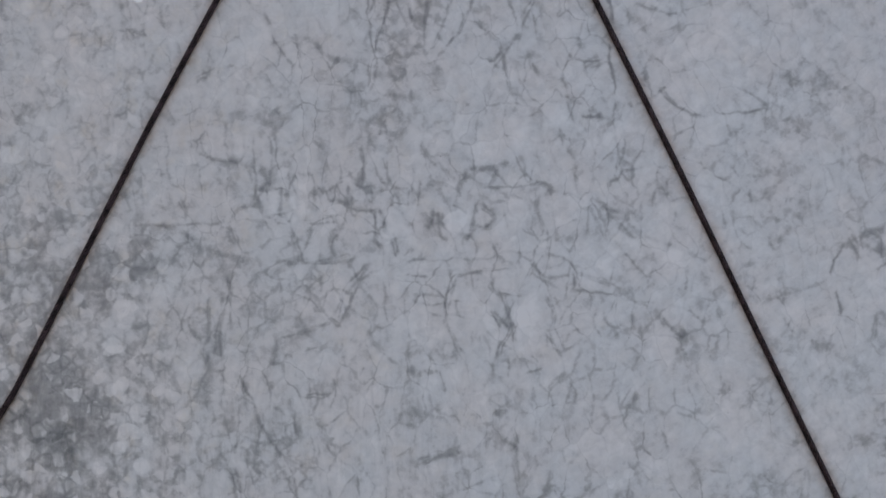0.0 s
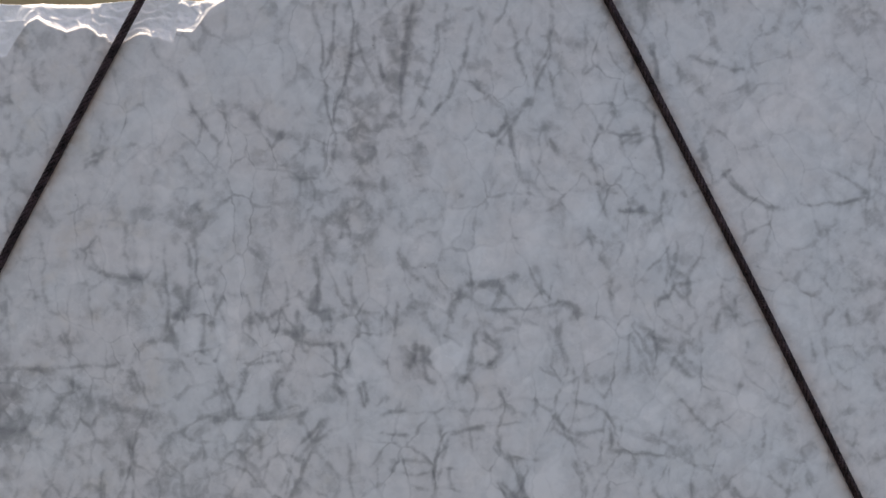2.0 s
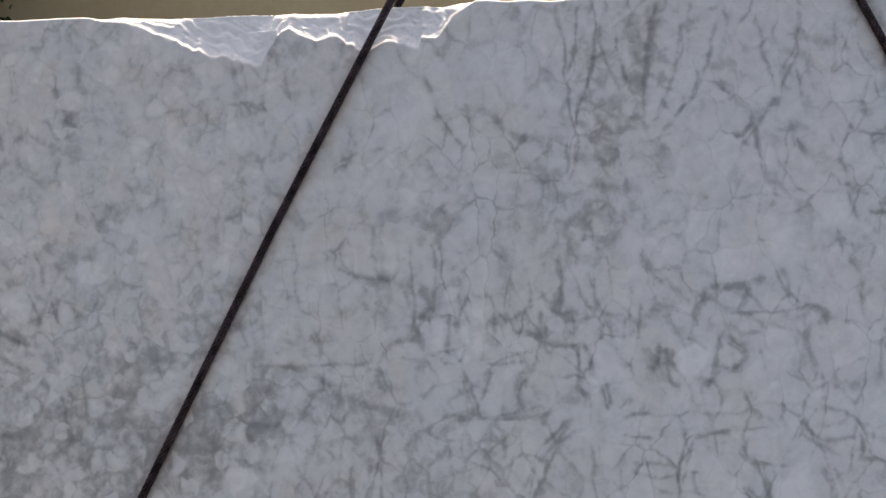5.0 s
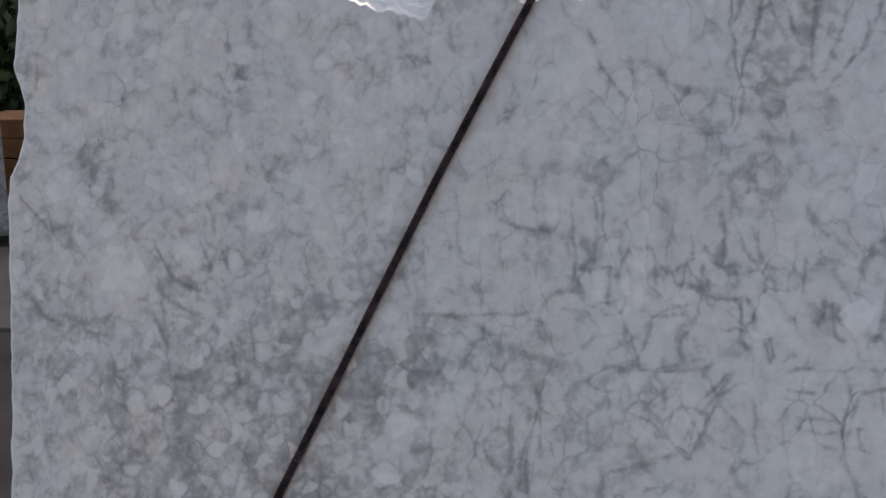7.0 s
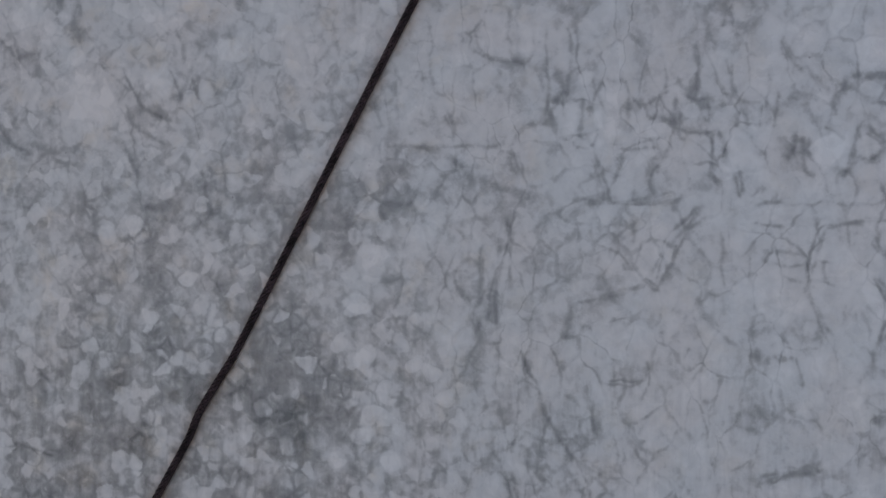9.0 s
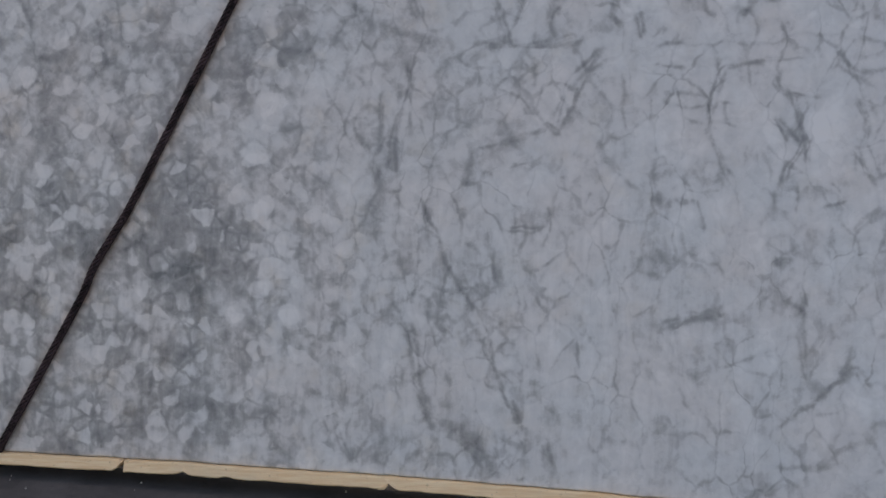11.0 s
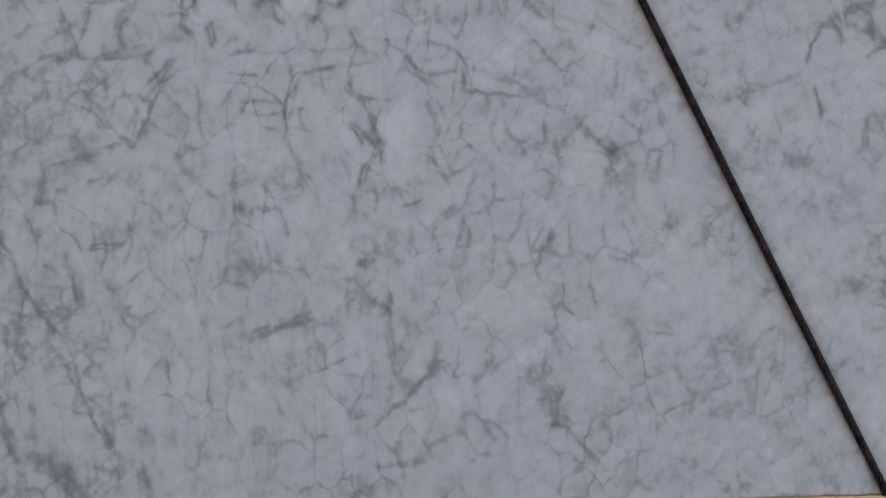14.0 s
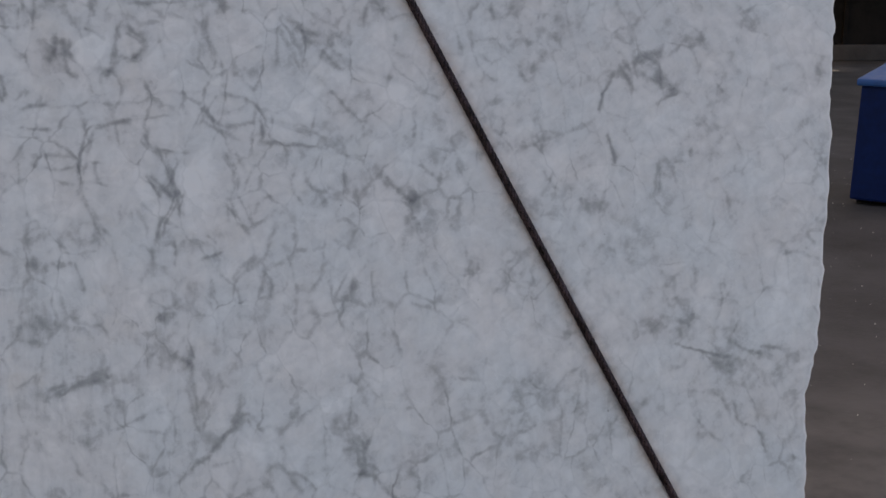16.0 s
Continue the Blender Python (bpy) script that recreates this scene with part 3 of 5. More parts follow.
    vein(0.003, 0.3, (-1.420, -0.849), (-1.383, -0.860))
    # upper middle
    vein(0.003, 0.5, (-0.202, -0.010), (-0.195, -0.053), (-0.185, -0.118), (-0.181, -0.172), (-0.174, -0.236), (-0.163, -0.269), (-0.169, -0.300))
    vein(0.003, 0.45, (-0.157, -0.005), (-0.164, -0.065), (-0.169, -0.108), (-0.180, -0.140))
    vein(0.003, 0.55, (-0.128, -0.005), (-0.128, -0.065), (-0.133, -0.114), (-0.141, -0.157), (-0.158, -0.188), (-0.167, -0.226), (-0.173, -0.258))
    vein(0.004, 0.4, (-0.168, -0.268), (-0.171, -0.316), (-0.187, -0.343))
    vein(0.003, 0.4, (-0.013, -0.013), (-0.023, -0.045), (-0.031, -0.088), (-0.035, -0.126), (-0.043, -0.185))
    vein(0.004, 0.55, (-0.454, -0.135), (-0.442, -0.162), (-0.432, -0.199), (-0.416, -0.226), (-0.396, -0.253), (-0.378, -0.275))
    vein(0.006, 0.4, (-0.432, -0.215), (-0.416, -0.237), (-0.406, -0.248))
    vein(0.003, 0.35, (-0.378, -0.275), (-0.383, -0.312))
    vein(0.007, 0.35, (-0.327, -0.212), (-0.296, -0.245), (-0.265, -0.261), (-0.202, -0.262))
    vein(0.005, 0.3, (-0.504, -0.080), (-0.488, -0.113), (-0.462, -0.140))
    vein(0.004, 0.3, (-0.369, -0.211), (-0.364, -0.254))
    vein(0.005, 0.4, (-0.733, -0.023), (-0.743, -0.076), (-0.759, -0.114))
    vein(0.004, 0.3, (-0.723, -0.109), (-0.707, -0.194), (-0.692, -0.247))
    vein(0.005, 0.32, (-0.594, -0.281), (-0.620, -0.312), (-0.628, -0.296), (-0.604, -0.283))
    vein(0.003, 0.3, (-0.593, -0.228), (-0.599, -0.260))
    vein(0.003, 0.25, (-0.552, -0.186), (-0.555, -0.250))
    vein(0.003, 0.3, (-0.186, -0.268), (-0.187, -0.343))
    vein(0.004, 0.2, (-0.266, -0.341), (-0.161, -0.348), (-0.066, -0.356))
    vein(0.01, 0.2, (-0.328, -0.297), (-0.266, -0.314), (-0.193, -0.342))
    vein(0.003, 0.35, (0.248, -0.011), (0.247, -0.060), (0.243, -0.087), (0.239, -0.131), (0.222, -0.152), (0.205, -0.184))
    vein(0.003, 0.25, (0.239, -0.131), (0.243, -0.180))
    vein(0.003, 0.25, (0.056, -0.155), (0.088, -0.166), (0.129, -0.199), (0.150, -0.221))
    vein(0.003, 0.3, (0.218, -0.266), (0.216, -0.330))
    vein(0.003, 0.7, (0.435, -0.227), (0.431, -0.264), (0.438, -0.292), (0.445, -0.324), (0.448, -0.356))
    vein(0.003, 0.3, (0.434, -0.270), (0.384, -0.290))
    vein(0.003, 0.42, (0.445, -0.378), (0.441, -0.431), (0.444, -0.463))
    vein(0.004, 0.4, (0.436, -0.085), (0.440, -0.118), (0.449, -0.151), (0.441, -0.178))
    vein(0.003, 0.3, (0.421, -0.041), (0.430, -0.074), (0.446, -0.096))
    vein(0.003, 0.35, (0.247, -0.373), (0.327, -0.373), (0.348, -0.381))
    vein(0.003, 0.25, (0.197, -0.415), (0.246, -0.411), (0.263, -0.374))
    vein(0.003, 0.42, (0.369, -0.414), (0.401, -0.420), (0.412, -0.409))
    vein(0.003, 0.35, (0.488, -0.389), (0.476, -0.421))
    vein(0.0035, 0.65, (0.560, -0.348), (0.570, -0.364), (0.591, -0.386), (0.607, -0.397), (0.633, -0.412), (0.676, -0.421))
    vein(0.003, 0.4, (0.560, -0.348), (0.577, -0.346))
    vein(0.003, 0.52, (0.694, -0.394), (0.709, -0.416), (0.737, -0.414), (0.791, -0.412), (0.830, -0.402))
    vein(0.003, 0.42, (0.751, -0.343), (0.794, -0.364), (0.815, -0.381), (0.836, -0.397))
    vein(0.003, 0.3, (0.857, -0.300), (0.844, -0.343), (0.836, -0.397), (0.828, -0.440))
    vein(0.003, 0.42, (0.510, -0.128), (0.553, -0.142), (0.580, -0.151), (0.607, -0.154))
    vein(0.003, 0.25, (0.530, -0.163), (0.528, -0.207))
    vein(0.003, 0.25, (0.620, -0.099), (0.624, -0.143), (0.637, -0.165))
    vein(0.003, 0.35, (0.644, -0.414), (0.645, -0.457), (0.637, -0.500))
    vein(0.003, 0.25, (0.623, -0.284), (0.637, -0.339))
    vein(0.004, 0.5, (0.792, -0.190), (0.807, -0.206))
    vein(0.003, 0.25, (0.525, -0.282), (0.523, -0.326))
    vein(0.003, 0.48, (-0.621, -0.495), (-0.580, -0.517), (-0.523, -0.519), (-0.508, -0.498))
    vein(0.003, 0.42, (-0.431, -0.453), (-0.430, -0.521))
    vein(0.003, 0.35, (-0.473, -0.634), (-0.529, -0.638), (-0.548, -0.668), (-0.545, -0.699), (-0.530, -0.726))
    vein(0.004, 0.42, (-0.785, -0.677), (-0.724, -0.682), (-0.663, -0.678), (-0.591, -0.677), (-0.550, -0.668))
    vein(0.003, 0.38, (-0.678, -0.613), (-0.658, -0.655))
    vein(0.003, 0.3, (-0.703, -0.478), (-0.698, -0.540), (-0.724, -0.548))
    vein(0.003, 0.38, (-0.396, -0.704), (-0.381, -0.735), (-0.372, -0.777), (-0.325, -0.786), (-0.284, -0.784), (-0.232, -0.770))
    vein(0.003, 0.48, (-0.206, -0.485), (-0.207, -0.542), (-0.206, -0.584))
    vein(0.003, 0.38, (-0.154, -0.512), (-0.144, -0.549), (-0.140, -0.591), (-0.093, -0.593))
    vein(0.003, 0.3, (-0.163, -0.459), (-0.158, -0.433), (-0.141, -0.418))
    vein(0.009, 0.4, (-0.673, -0.696), (-0.632, -0.728), (-0.582, -0.750), (-0.520, -0.767), (-0.490, -0.778))
    vein(0.003, 0.42, (0.159, -0.457), (0.174, -0.478))
    vein(0.003, 0.3, (0.273, -0.549), (0.272, -0.586))
    vein(0.003, 0.3, (0.303, -0.444), (0.307, -0.492))
    vein(0.003, 0.25, (0.388, -0.462), (0.392, -0.515))
    vein(0.007, 0.5, (0.403, -0.643), (0.423, -0.659), (0.439, -0.665))
    vein(0.003, 0.25, (0.511, -0.614), (0.483, -0.645), (0.493, -0.666))
    vein(0.003, 0.3, (0.341, -0.725), (0.318, -0.766))
    vein(0.003, 0.38, (0.436, -0.738), (0.462, -0.770), (0.487, -0.803), (0.523, -0.835))
    vein(0.003, 0.38, (0.124, -0.745), (0.133, -0.771), (0.149, -0.782))
    vein(0.003, 0.3, (0.740, -0.662), (0.744, -0.705), (0.753, -0.737), (0.784, -0.764))
    vein(0.003, 0.2, (0.664, -0.565), (0.728, -0.588), (0.759, -0.610))
    # right side
    vein(0.003, 0.58, (0.029, -0.817), (0.013, -0.830), (0.007, -0.860), (0.000, -0.885), (-0.003, -0.911))
    vein(0.003, 0.42, (0.029, -0.817), (0.063, -0.816), (0.104, -0.808), (0.164, -0.805))
    vein(0.003, 0.38, (-0.007, -0.926), (0.006, -0.952), (0.019, -0.978), (0.027, -1.004), (0.041, -1.030))
    vein(0.003, 0.25, (0.039, -0.897), (0.032, -0.928))
    vein(0.0035, 0.62, (0.138, -0.863), (0.147, -0.887), (0.156, -0.909), (0.163, -0.930), (0.167, -0.945), (0.173, -0.987))
    vein(0.003, 0.52, (0.115, -0.912), (0.126, -0.933), (0.140, -0.954))
    vein(0.003, 0.48, (0.168, -0.940), (0.153, -0.981), (0.137, -0.995), (0.128, -1.036))
    vein(0.003, 0.42, (0.145, -0.867), (0.195, -0.874))
    vein(0.003, 0.42, (0.257, -0.872), (0.275, -0.904), (0.270, -0.941), (0.286, -0.973), (0.299, -1.015))
    vein(0.003, 0.32, (0.317, -0.901), (0.300, -0.921), (0.287, -0.952))
    vein(0.003, 0.55, (0.328, -0.812), (0.331, -0.849), (0.325, -0.862), (0.376, -0.867))
    vein(0.003, 0.42, (0.328, -0.812), (0.358, -0.829), (0.399, -0.847), (0.425, -0.853))
    vein(0.003, 0.38, (0.434, -0.801), (0.420, -0.843))
    vein(0.003, 0.38, (0.226, -0.792), (0.222, -0.823), (0.264, -0.841), (0.294, -0.858))
    vein(0.004, 0.3, (0.538, -0.762), (0.529, -0.815), (0.515, -0.858))
    vein(0.003, 0.3, (0.622, -0.808), (0.617, -0.873))
    vein(0.003, 0.25, (0.643, -0.820), (0.628, -0.873))
    vein(0.005, 0.45, (0.552, -0.934), (0.572, -0.957), (0.608, -0.991))
    vein(0.003, 0.3, (0.576, -0.903), (0.619, -0.916), (0.660, -0.951))
    vein(0.006, 0.35, (0.478, -0.930), (0.480, -0.968))
    vein(0.006, 0.3, (0.497, -0.953), (0.509, -1.007))
    vein(0.003, 0.42, (0.317, -0.969), (0.339, -0.960))
    vein(0.003, 0.3, (0.449, -0.886), (0.534, -0.896))
    vein(0.0035, 0.58, (1.022, -0.757), (1.008, -0.785), (0.995, -0.801), (0.986, -0.834))
    vein(0.0035, 0.58, (1.000, -0.874), (1.004, -0.896), (1.013, -0.919), (1.010, -0.936))
    vein(0.004, 0.52, (1.035, -0.741), (1.050, -0.770), (1.066, -0.793))
    vein(0.006, 0.35, (1.065, -0.731), (1.102, -0.721), (1.137, -0.727))
    vein(0.009, 0.4, (1.110, -0.761), (1.131, -0.784), (1.148, -0.796))
    vein(0.003, 0.48, (1.104, -0.822), (1.123, -0.812), (1.154, -0.802))
    vein(0.008, 0.4, (1.164, -0.694), (1.199, -0.701), (1.218, -0.696))
    vein(0.005, 0.42, (1.137, -0.727), (1.168, -0.706))
    vein(0.003, 0.38, (1.234, -0.776), (1.250, -0.806))
    vein(0.004, 0.52, (1.168, -0.912), (1.168, -0.930))
    vein(0.006, 0.4, (1.228, -0.907), (1.241, -0.896))
    vein(0.004, 0.52, (0.862, -0.939), (0.872, -0.962), (0.887, -0.979))
    vein(0.004, 0.25, (0.826, -0.894), (0.890, -0.880), (0.961, -0.856), (0.986, -0.834))
    vein(0.003, 0.3, (1.005, -0.947), (0.990, -0.990), (0.961, -0.983))
    vein(0.003, 0.25, (1.104, -0.952), (1.095, -0.996))
    vein(0.009, 0.35, (1.157, -1.022), (1.160, -1.056), (1.147, -1.066))
    vein(0.003, 0.25, (1.232, -0.992), (1.239, -1.049))
    vein(0.003, 0.25, (1.312, -0.917), (1.315, -0.951))
    vein(0.003, 0.22, (1.390, -1.126), (1.439, -1.135))
    vein(0.003, 0.5, (0.203, -1.072), (0.229, -1.063), (0.244, -1.059))
    vein(0.006, 0.5, (-0.089, -1.078), (-0.059, -1.065), (-0.040, -1.064))
    vein(0.003, 0.35, (-0.020, -1.057), (-0.007, -1.088), (-0.004, -1.119))
    vein(0.006, 0.35, (-0.034, -1.127), (-0.017, -1.168))
    vein(0.003, 0.3, (0.004, -1.150), (0.026, -1.182), (0.035, -1.203))
    vein(0.004, 0.5, (0.057, -1.169), (0.090, -1.185))
    vein(0.006, 0.45, (0.121, -1.169), (0.151, -1.166))
    vein(0.003, 0.32, (0.225, -1.114), (0.232, -1.166), (0.224, -1.207))
    vein(0.003, 0.3, (0.362, -1.077), (0.370, -1.103), (0.378, -1.146), (0.368, -1.208))
    vein(0.005, 0.62, (0.166, -1.249), (0.175, -1.265))
    vein(0.005, 0.48, (-0.063, -1.295), (-0.013, -1.279), (0.036, -1.265))
    vein(0.003, 0.35, (0.163, -1.304), (0.174, -1.356), (0.182, -1.387))
    vein(0.003, 0.3, (0.035, -1.364), (0.070, -1.352), (0.130, -1.337))
    vein(0.005, 0.45, (0.132, -1.474), (0.169, -1.442), (0.205, -1.420))
    vein(0.007, 0.38, (0.205, -1.420), (0.238, -1.382), (0.265, -1.359))
    vein(0.003, 0.35, (0.265, -1.359), (0.288, -1.397), (0.302, -1.414))
    vein(0.003, 0.25, (0.235, -1.423), (0.248, -1.465))
    vein(0.006, 0.4, (0.076, -1.413), (0.091, -1.419))
    vein(0.004, 0.52, (0.469, -1.482), (0.495, -1.489), (0.509, -1.517), (0.521, -1.528))
    vein(0.004, 0.3, (0.437, -1.192), (0.460, -1.173))
    vein(0.003, 0.58, (1.103, -1.297), (1.143, -1.311), (1.183, -1.323), (1.213, -1.328))
    vein(0.004, 0.52, (1.227, -1.306), (1.279, -1.327), (1.272, -1.338))
    vein(0.003, 0.42, (1.280, -1.313), (1.346, -1.325))
    vein(0.005, 0.35, (1.212, -1.339), (1.213, -1.383))
    vein(0.003, 0.48, (1.216, -1.417), (1.218, -1.461), (1.265, -1.474), (1.272, -1.522))
    vein(0.003, 0.25, (1.143, -1.433), (1.133, -1.476))
    vein(0.003, 0.25, (1.208, -1.182), (1.210, -1.227), (1.189, -1.259))
    vein(0.004, 0.35, (1.136, -1.260), (1.113, -1.253))
    vein(0.009, 0.3, (1.031, -1.247), (1.088, -1.268))
    vein(0.003, 0.25, (1.260, -1.214), (1.297, -1.200), (1.357, -1.215))
    vein(0.003, 0.32, (1.326, -1.533), (1.349, -1.546))
    # lower middle
    vein(0.003, 0.52, (-0.525, -1.066), (-0.514, -1.098), (-0.492, -1.124))
    vein(0.005, 0.55, (-0.409, -1.012), (-0.393, -1.020))
    vein(0.003, 0.3, (-0.301, -0.861), (-0.309, -0.897))
    vein(0.007, 0.45, (-0.196, -0.954), (-0.180, -0.990), (-0.165, -1.010))
    vein(0.003, 0.4, (-0.165, -1.010), (-0.123, -1.041))
    vein(0.005, 0.52, (-0.061, -1.061), (-0.036, -1.065), (-0.021, -1.060))
    vein(0.008, 0.6, (-0.087, -1.051), (-0.082, -1.071))
    vein(0.003, 0.52, (-0.288, -1.074), (-0.282, -1.105), (-0.285, -1.126))
    vein(0.003, 0.48, (-0.360, -1.116), (-0.287, -1.113))
    vein(0.006, 0.42, (-0.402, -1.127), (-0.391, -1.159))
    vein(0.003, 0.42, (-0.287, -1.126), (-0.297, -1.152))
    vein(0.003, 0.32, (-0.189, -1.062), (-0.188, -1.145))
    vein(0.004, 0.48, (-0.538, -1.299), (-0.526, -1.362), (-0.520, -1.425), (-0.503, -1.446))
    vein(0.004, 0.4, (-0.576, -1.257), (-0.559, -1.278))
    vein(0.003, 0.42, (-0.399, -1.348), (-0.377, -1.389), (-0.361, -1.420))
    vein(0.007, 0.58, (-0.350, -1.436), (-0.328, -1.482))
    vein(0.003, 0.38, (-0.693, -1.441), (-0.681, -1.494), (-0.653, -1.558))
    vein(0.012, 0.45, (-0.460, -1.487), (-0.428, -1.517), (-0.390, -1.548), (-0.385, -1.563))
    vein(0.003, 0.25, (-0.291, -1.523), (-0.285, -1.564))
    vein(0.003, 0.3, (-0.348, -1.210), (-0.337, -1.273))
    # left side
    vein(0.006, 0.4, (-1.194, -0.113), (-1.164, -0.149), (-1.145, -0.201))
    vein(0.006, 0.5, (-1.163, -0.195), (-1.133, -0.207))
    vein(0.01, 0.4, (-1.443, -0.319), (-1.467, -0.359), (-1.466, -0.406))
    vein(0.008, 0.35, (-1.499, -0.347), (-1.479, -0.406), (-1.459, -0.441))
    vein(0.008, 0.45, (-1.435, -0.430), (-1.415, -0.476))
    vein(0.006, 0.4, (-1.565, -0.509), (-1.527, -0.492), (-1.490, -0.487))
    vein(0.003, 0.42, (-1.631, -0.426), (-1.604, -0.456), (-1.565, -0.492), (-1.559, -0.521))
    vein(0.003, 0.3, (-1.377, -0.517), (-1.340, -0.546), (-1.315, -0.569))
    vein(0.005, 0.32, (-1.277, -0.254), (-1.283, -0.283), (-1.319, -0.311))
    vein(0.003, 0.32, (-1.438, -0.243), (-1.394, -0.233))
    vein(0.003, 0.3, (-1.296, -0.202), (-1.283, -0.248))
    vein(0.003, 0.3, (-0.897, -0.439), (-0.885, -0.505))
    vein(0.003, 0.32, (-0.808, -0.096), (-0.796, -0.174), (-0.762, -0.187))
    vein(0.005, 0.42, (-0.804, -0.785), (-0.787, -0.834))
    vein(0.004, 0.35, (-1.220, -0.456), (-1.201, -0.513))
    vein(0.005, 0.35, (-1.119, -0.872), (-1.131, -0.850))
    vein(0.005, 0.35, (-1.287, -0.796), (-1.251, -0.807), (-1.227, -0.784))
    # further seams of the broken bed
    vein(0.0034, 0.40, (-0.122, -0.043), (-0.117, -0.097), (-0.101, -0.141), (-0.085, -0.173))
    vein(0.0034, 0.40, (-0.130, -0.086), (-0.138, -0.140), (-0.149, -0.182), (-0.165, -0.203))
    vein(0.0034, 0.40, (-0.016, -0.025), (-0.025, -0.079), (-0.033, -0.100), (-0.040, -0.164), (-0.045, -0.228), (-0.030, -0.271))
    vein(0.0034, 0.40, (0.032, -0.064), (0.022, -0.123), (0.010, -0.165), (-0.007, -0.202), (-0.021, -0.223))
    vein(0.0034, 0.40, (0.096, -0.050), (0.086, -0.093), (0.074, -0.135), (0.057, -0.178), (0.041, -0.204), (0.019, -0.224), (0.003, -0.240), (-0.014, -0.266))
    vein(0.0034, 0.40, (0.167, -0.041), (0.177, -0.074), (0.179, -0.117), (0.190, -0.149), (0.199, -0.192))
    vein(0.0034, 0.35, (0.247, -0.022), (0.251, -0.055), (0.243, -0.087), (0.234, -0.113), (0.211, -0.150))
    vein(0.0046, 0.40, (0.204, -0.198), (0.188, -0.219), (0.166, -0.245), (0.160, -0.276), (0.169, -0.298))
    vein(0.0046, 0.30, (0.224, -0.246), (0.228, -0.278), (0.238, -0.295), (0.258, -0.300))
    vein(0.0034, 0.35, (0.374, -0.150), (0.362, -0.197), (0.347, -0.229), (0.334, -0.249), (0.322, -0.281), (0.308, -0.312), (0.320, -0.334), (0.329, -0.361))
    vein(0.0034, 0.30, (0.422, -0.263), (0.390, -0.278), (0.369, -0.293))
    vein(0.0034, 0.40, (0.538, -0.128), (0.568, -0.145), (0.599, -0.156))
    vein(0.0034, 0.55, (0.570, -0.351), (0.589, -0.378), (0.609, -0.400), (0.639, -0.416), (0.658, -0.422))
    vein(0.0046, 0.28, (0.203, -0.373), (0.256, -0.376), (0.308, -0.381), (0.370, -0.383))
    vein(0.0034, 0.40, (0.324, -0.376), (0.328, -0.403), (0.337, -0.429))
    vein(0.0034, 0.40, (0.359, -0.414), (0.379, -0.420), (0.411, -0.419))
    vein(0.0046, 0.35, (0.181, -0.351), (0.193, -0.378), (0.184, -0.404))
    vein(0.0046, 0.28, (-0.017, -0.367), (0.036, -0.374), (0.077, -0.380))
    vein(0.0034, 0.35, (0.136, -0.339), (0.125, -0.360))
    vein(0.0034, 0.28, (0.337, -0.175), (0.333, -0.122), (0.329, -0.089))
    vein(0.0034, 0.35, (0.133, -0.286), (0.155, -0.266), (0.177, -0.240))
    vein(0.0034, 0.35, (-0.712, -0.444), (-0.702, -0.476), (-0.707, -0.518), (-0.697, -0.561))
    vein(0.0034, 0.40, (-0.622, -0.457), (-0.612, -0.499), (-0.569, -0.516), (-0.527, -0.517), (-0.505, -0.492), (-0.510, -0.470))
    vein(0.0034, 0.40, (-0.446, -0.451), (-0.437, -0.493), (-0.440, -0.535))
    vein(0.0046, 0.40, (-0.470, -0.608), (-0.459, -0.577), (-0.443, -0.567), (-0.443, -0.535), (-0.416, -0.525))
    vein(0.0034, 0.35, (-0.676, -0.603), (-0.666, -0.624), (-0.654, -0.651))
    vein(0.0046, 0.32, (-0.470, -0.619), (-0.486, -0.634), (-0.518, -0.636), (-0.545, -0.659), (-0.551, -0.701), (-0.541, -0.732))
    vein(0.0046, 0.50, (-0.423, -0.609), (-0.413, -0.636), (-0.418, -0.657))
    vein(0.0034, 0.40, (-0.401, -0.547), (-0.385, -0.589), (-0.370, -0.621), (-0.376, -0.652))
    vein(0.0034, 0.40, (-0.327, -0.580), (-0.307, -0.602), (-0.275, -0.582), (-0.253, -0.572))
    vein(0.0034, 0.40, (-0.387, -0.694), (-0.383, -0.736), (-0.371, -0.762), (-0.375, -0.777))
    vein(0.0034, 0.40, (-0.340, -0.695), (-0.349, -0.721), (-0.354, -0.742))
    vein(0.0034, 0.40, (-0.293, -0.717), (-0.291, -0.748), (-0.279, -0.764), (-0.279, -0.785))
    vein(0.0034, 0.30, (-0.405, -0.782), (-0.342, -0.783), (-0.279, -0.780), (-0.237, -0.765))
    vein(0.0046, 0.32, (-0.837, -0.746), (-0.816, -0.768), (-0.795, -0.789), (-0.742, -0.790), (-0.731, -0.769))
    vein(0.0034, 0.40, (-0.244, -0.603), (-0.234, -0.624), (-0.240, -0.656), (-0.224, -0.666))
    vein(0.0034, 0.40, (-0.210, -0.489), (-0.205, -0.531), (-0.206, -0.573))
    vein(0.0034, 0.40, (-0.321, -0.810), (-0.312, -0.841), (-0.317, -0.856))
    vein(0.0034, 0.35, (-0.196, -0.792), (-0.217, -0.822), (-0.228, -0.853), (-0.245, -0.894))
    vein(0.0034, 0.40, (-0.142, -0.522), (-0.138, -0.574), (-0.128, -0.596))
    vein(0.0034, 0.40, (-0.074, -0.534), (-0.077, -0.576), (-0.084, -0.607))
    vein(0.0046, 0.40, (-0.057, -0.471), (-0.042, -0.503), (-0.011, -0.525), (0.014, -0.557), (0.040, -0.579))
    vein(0.0046, 0.50, (0.067, -0.548), (0.093, -0.544), (0.135, -0.545))
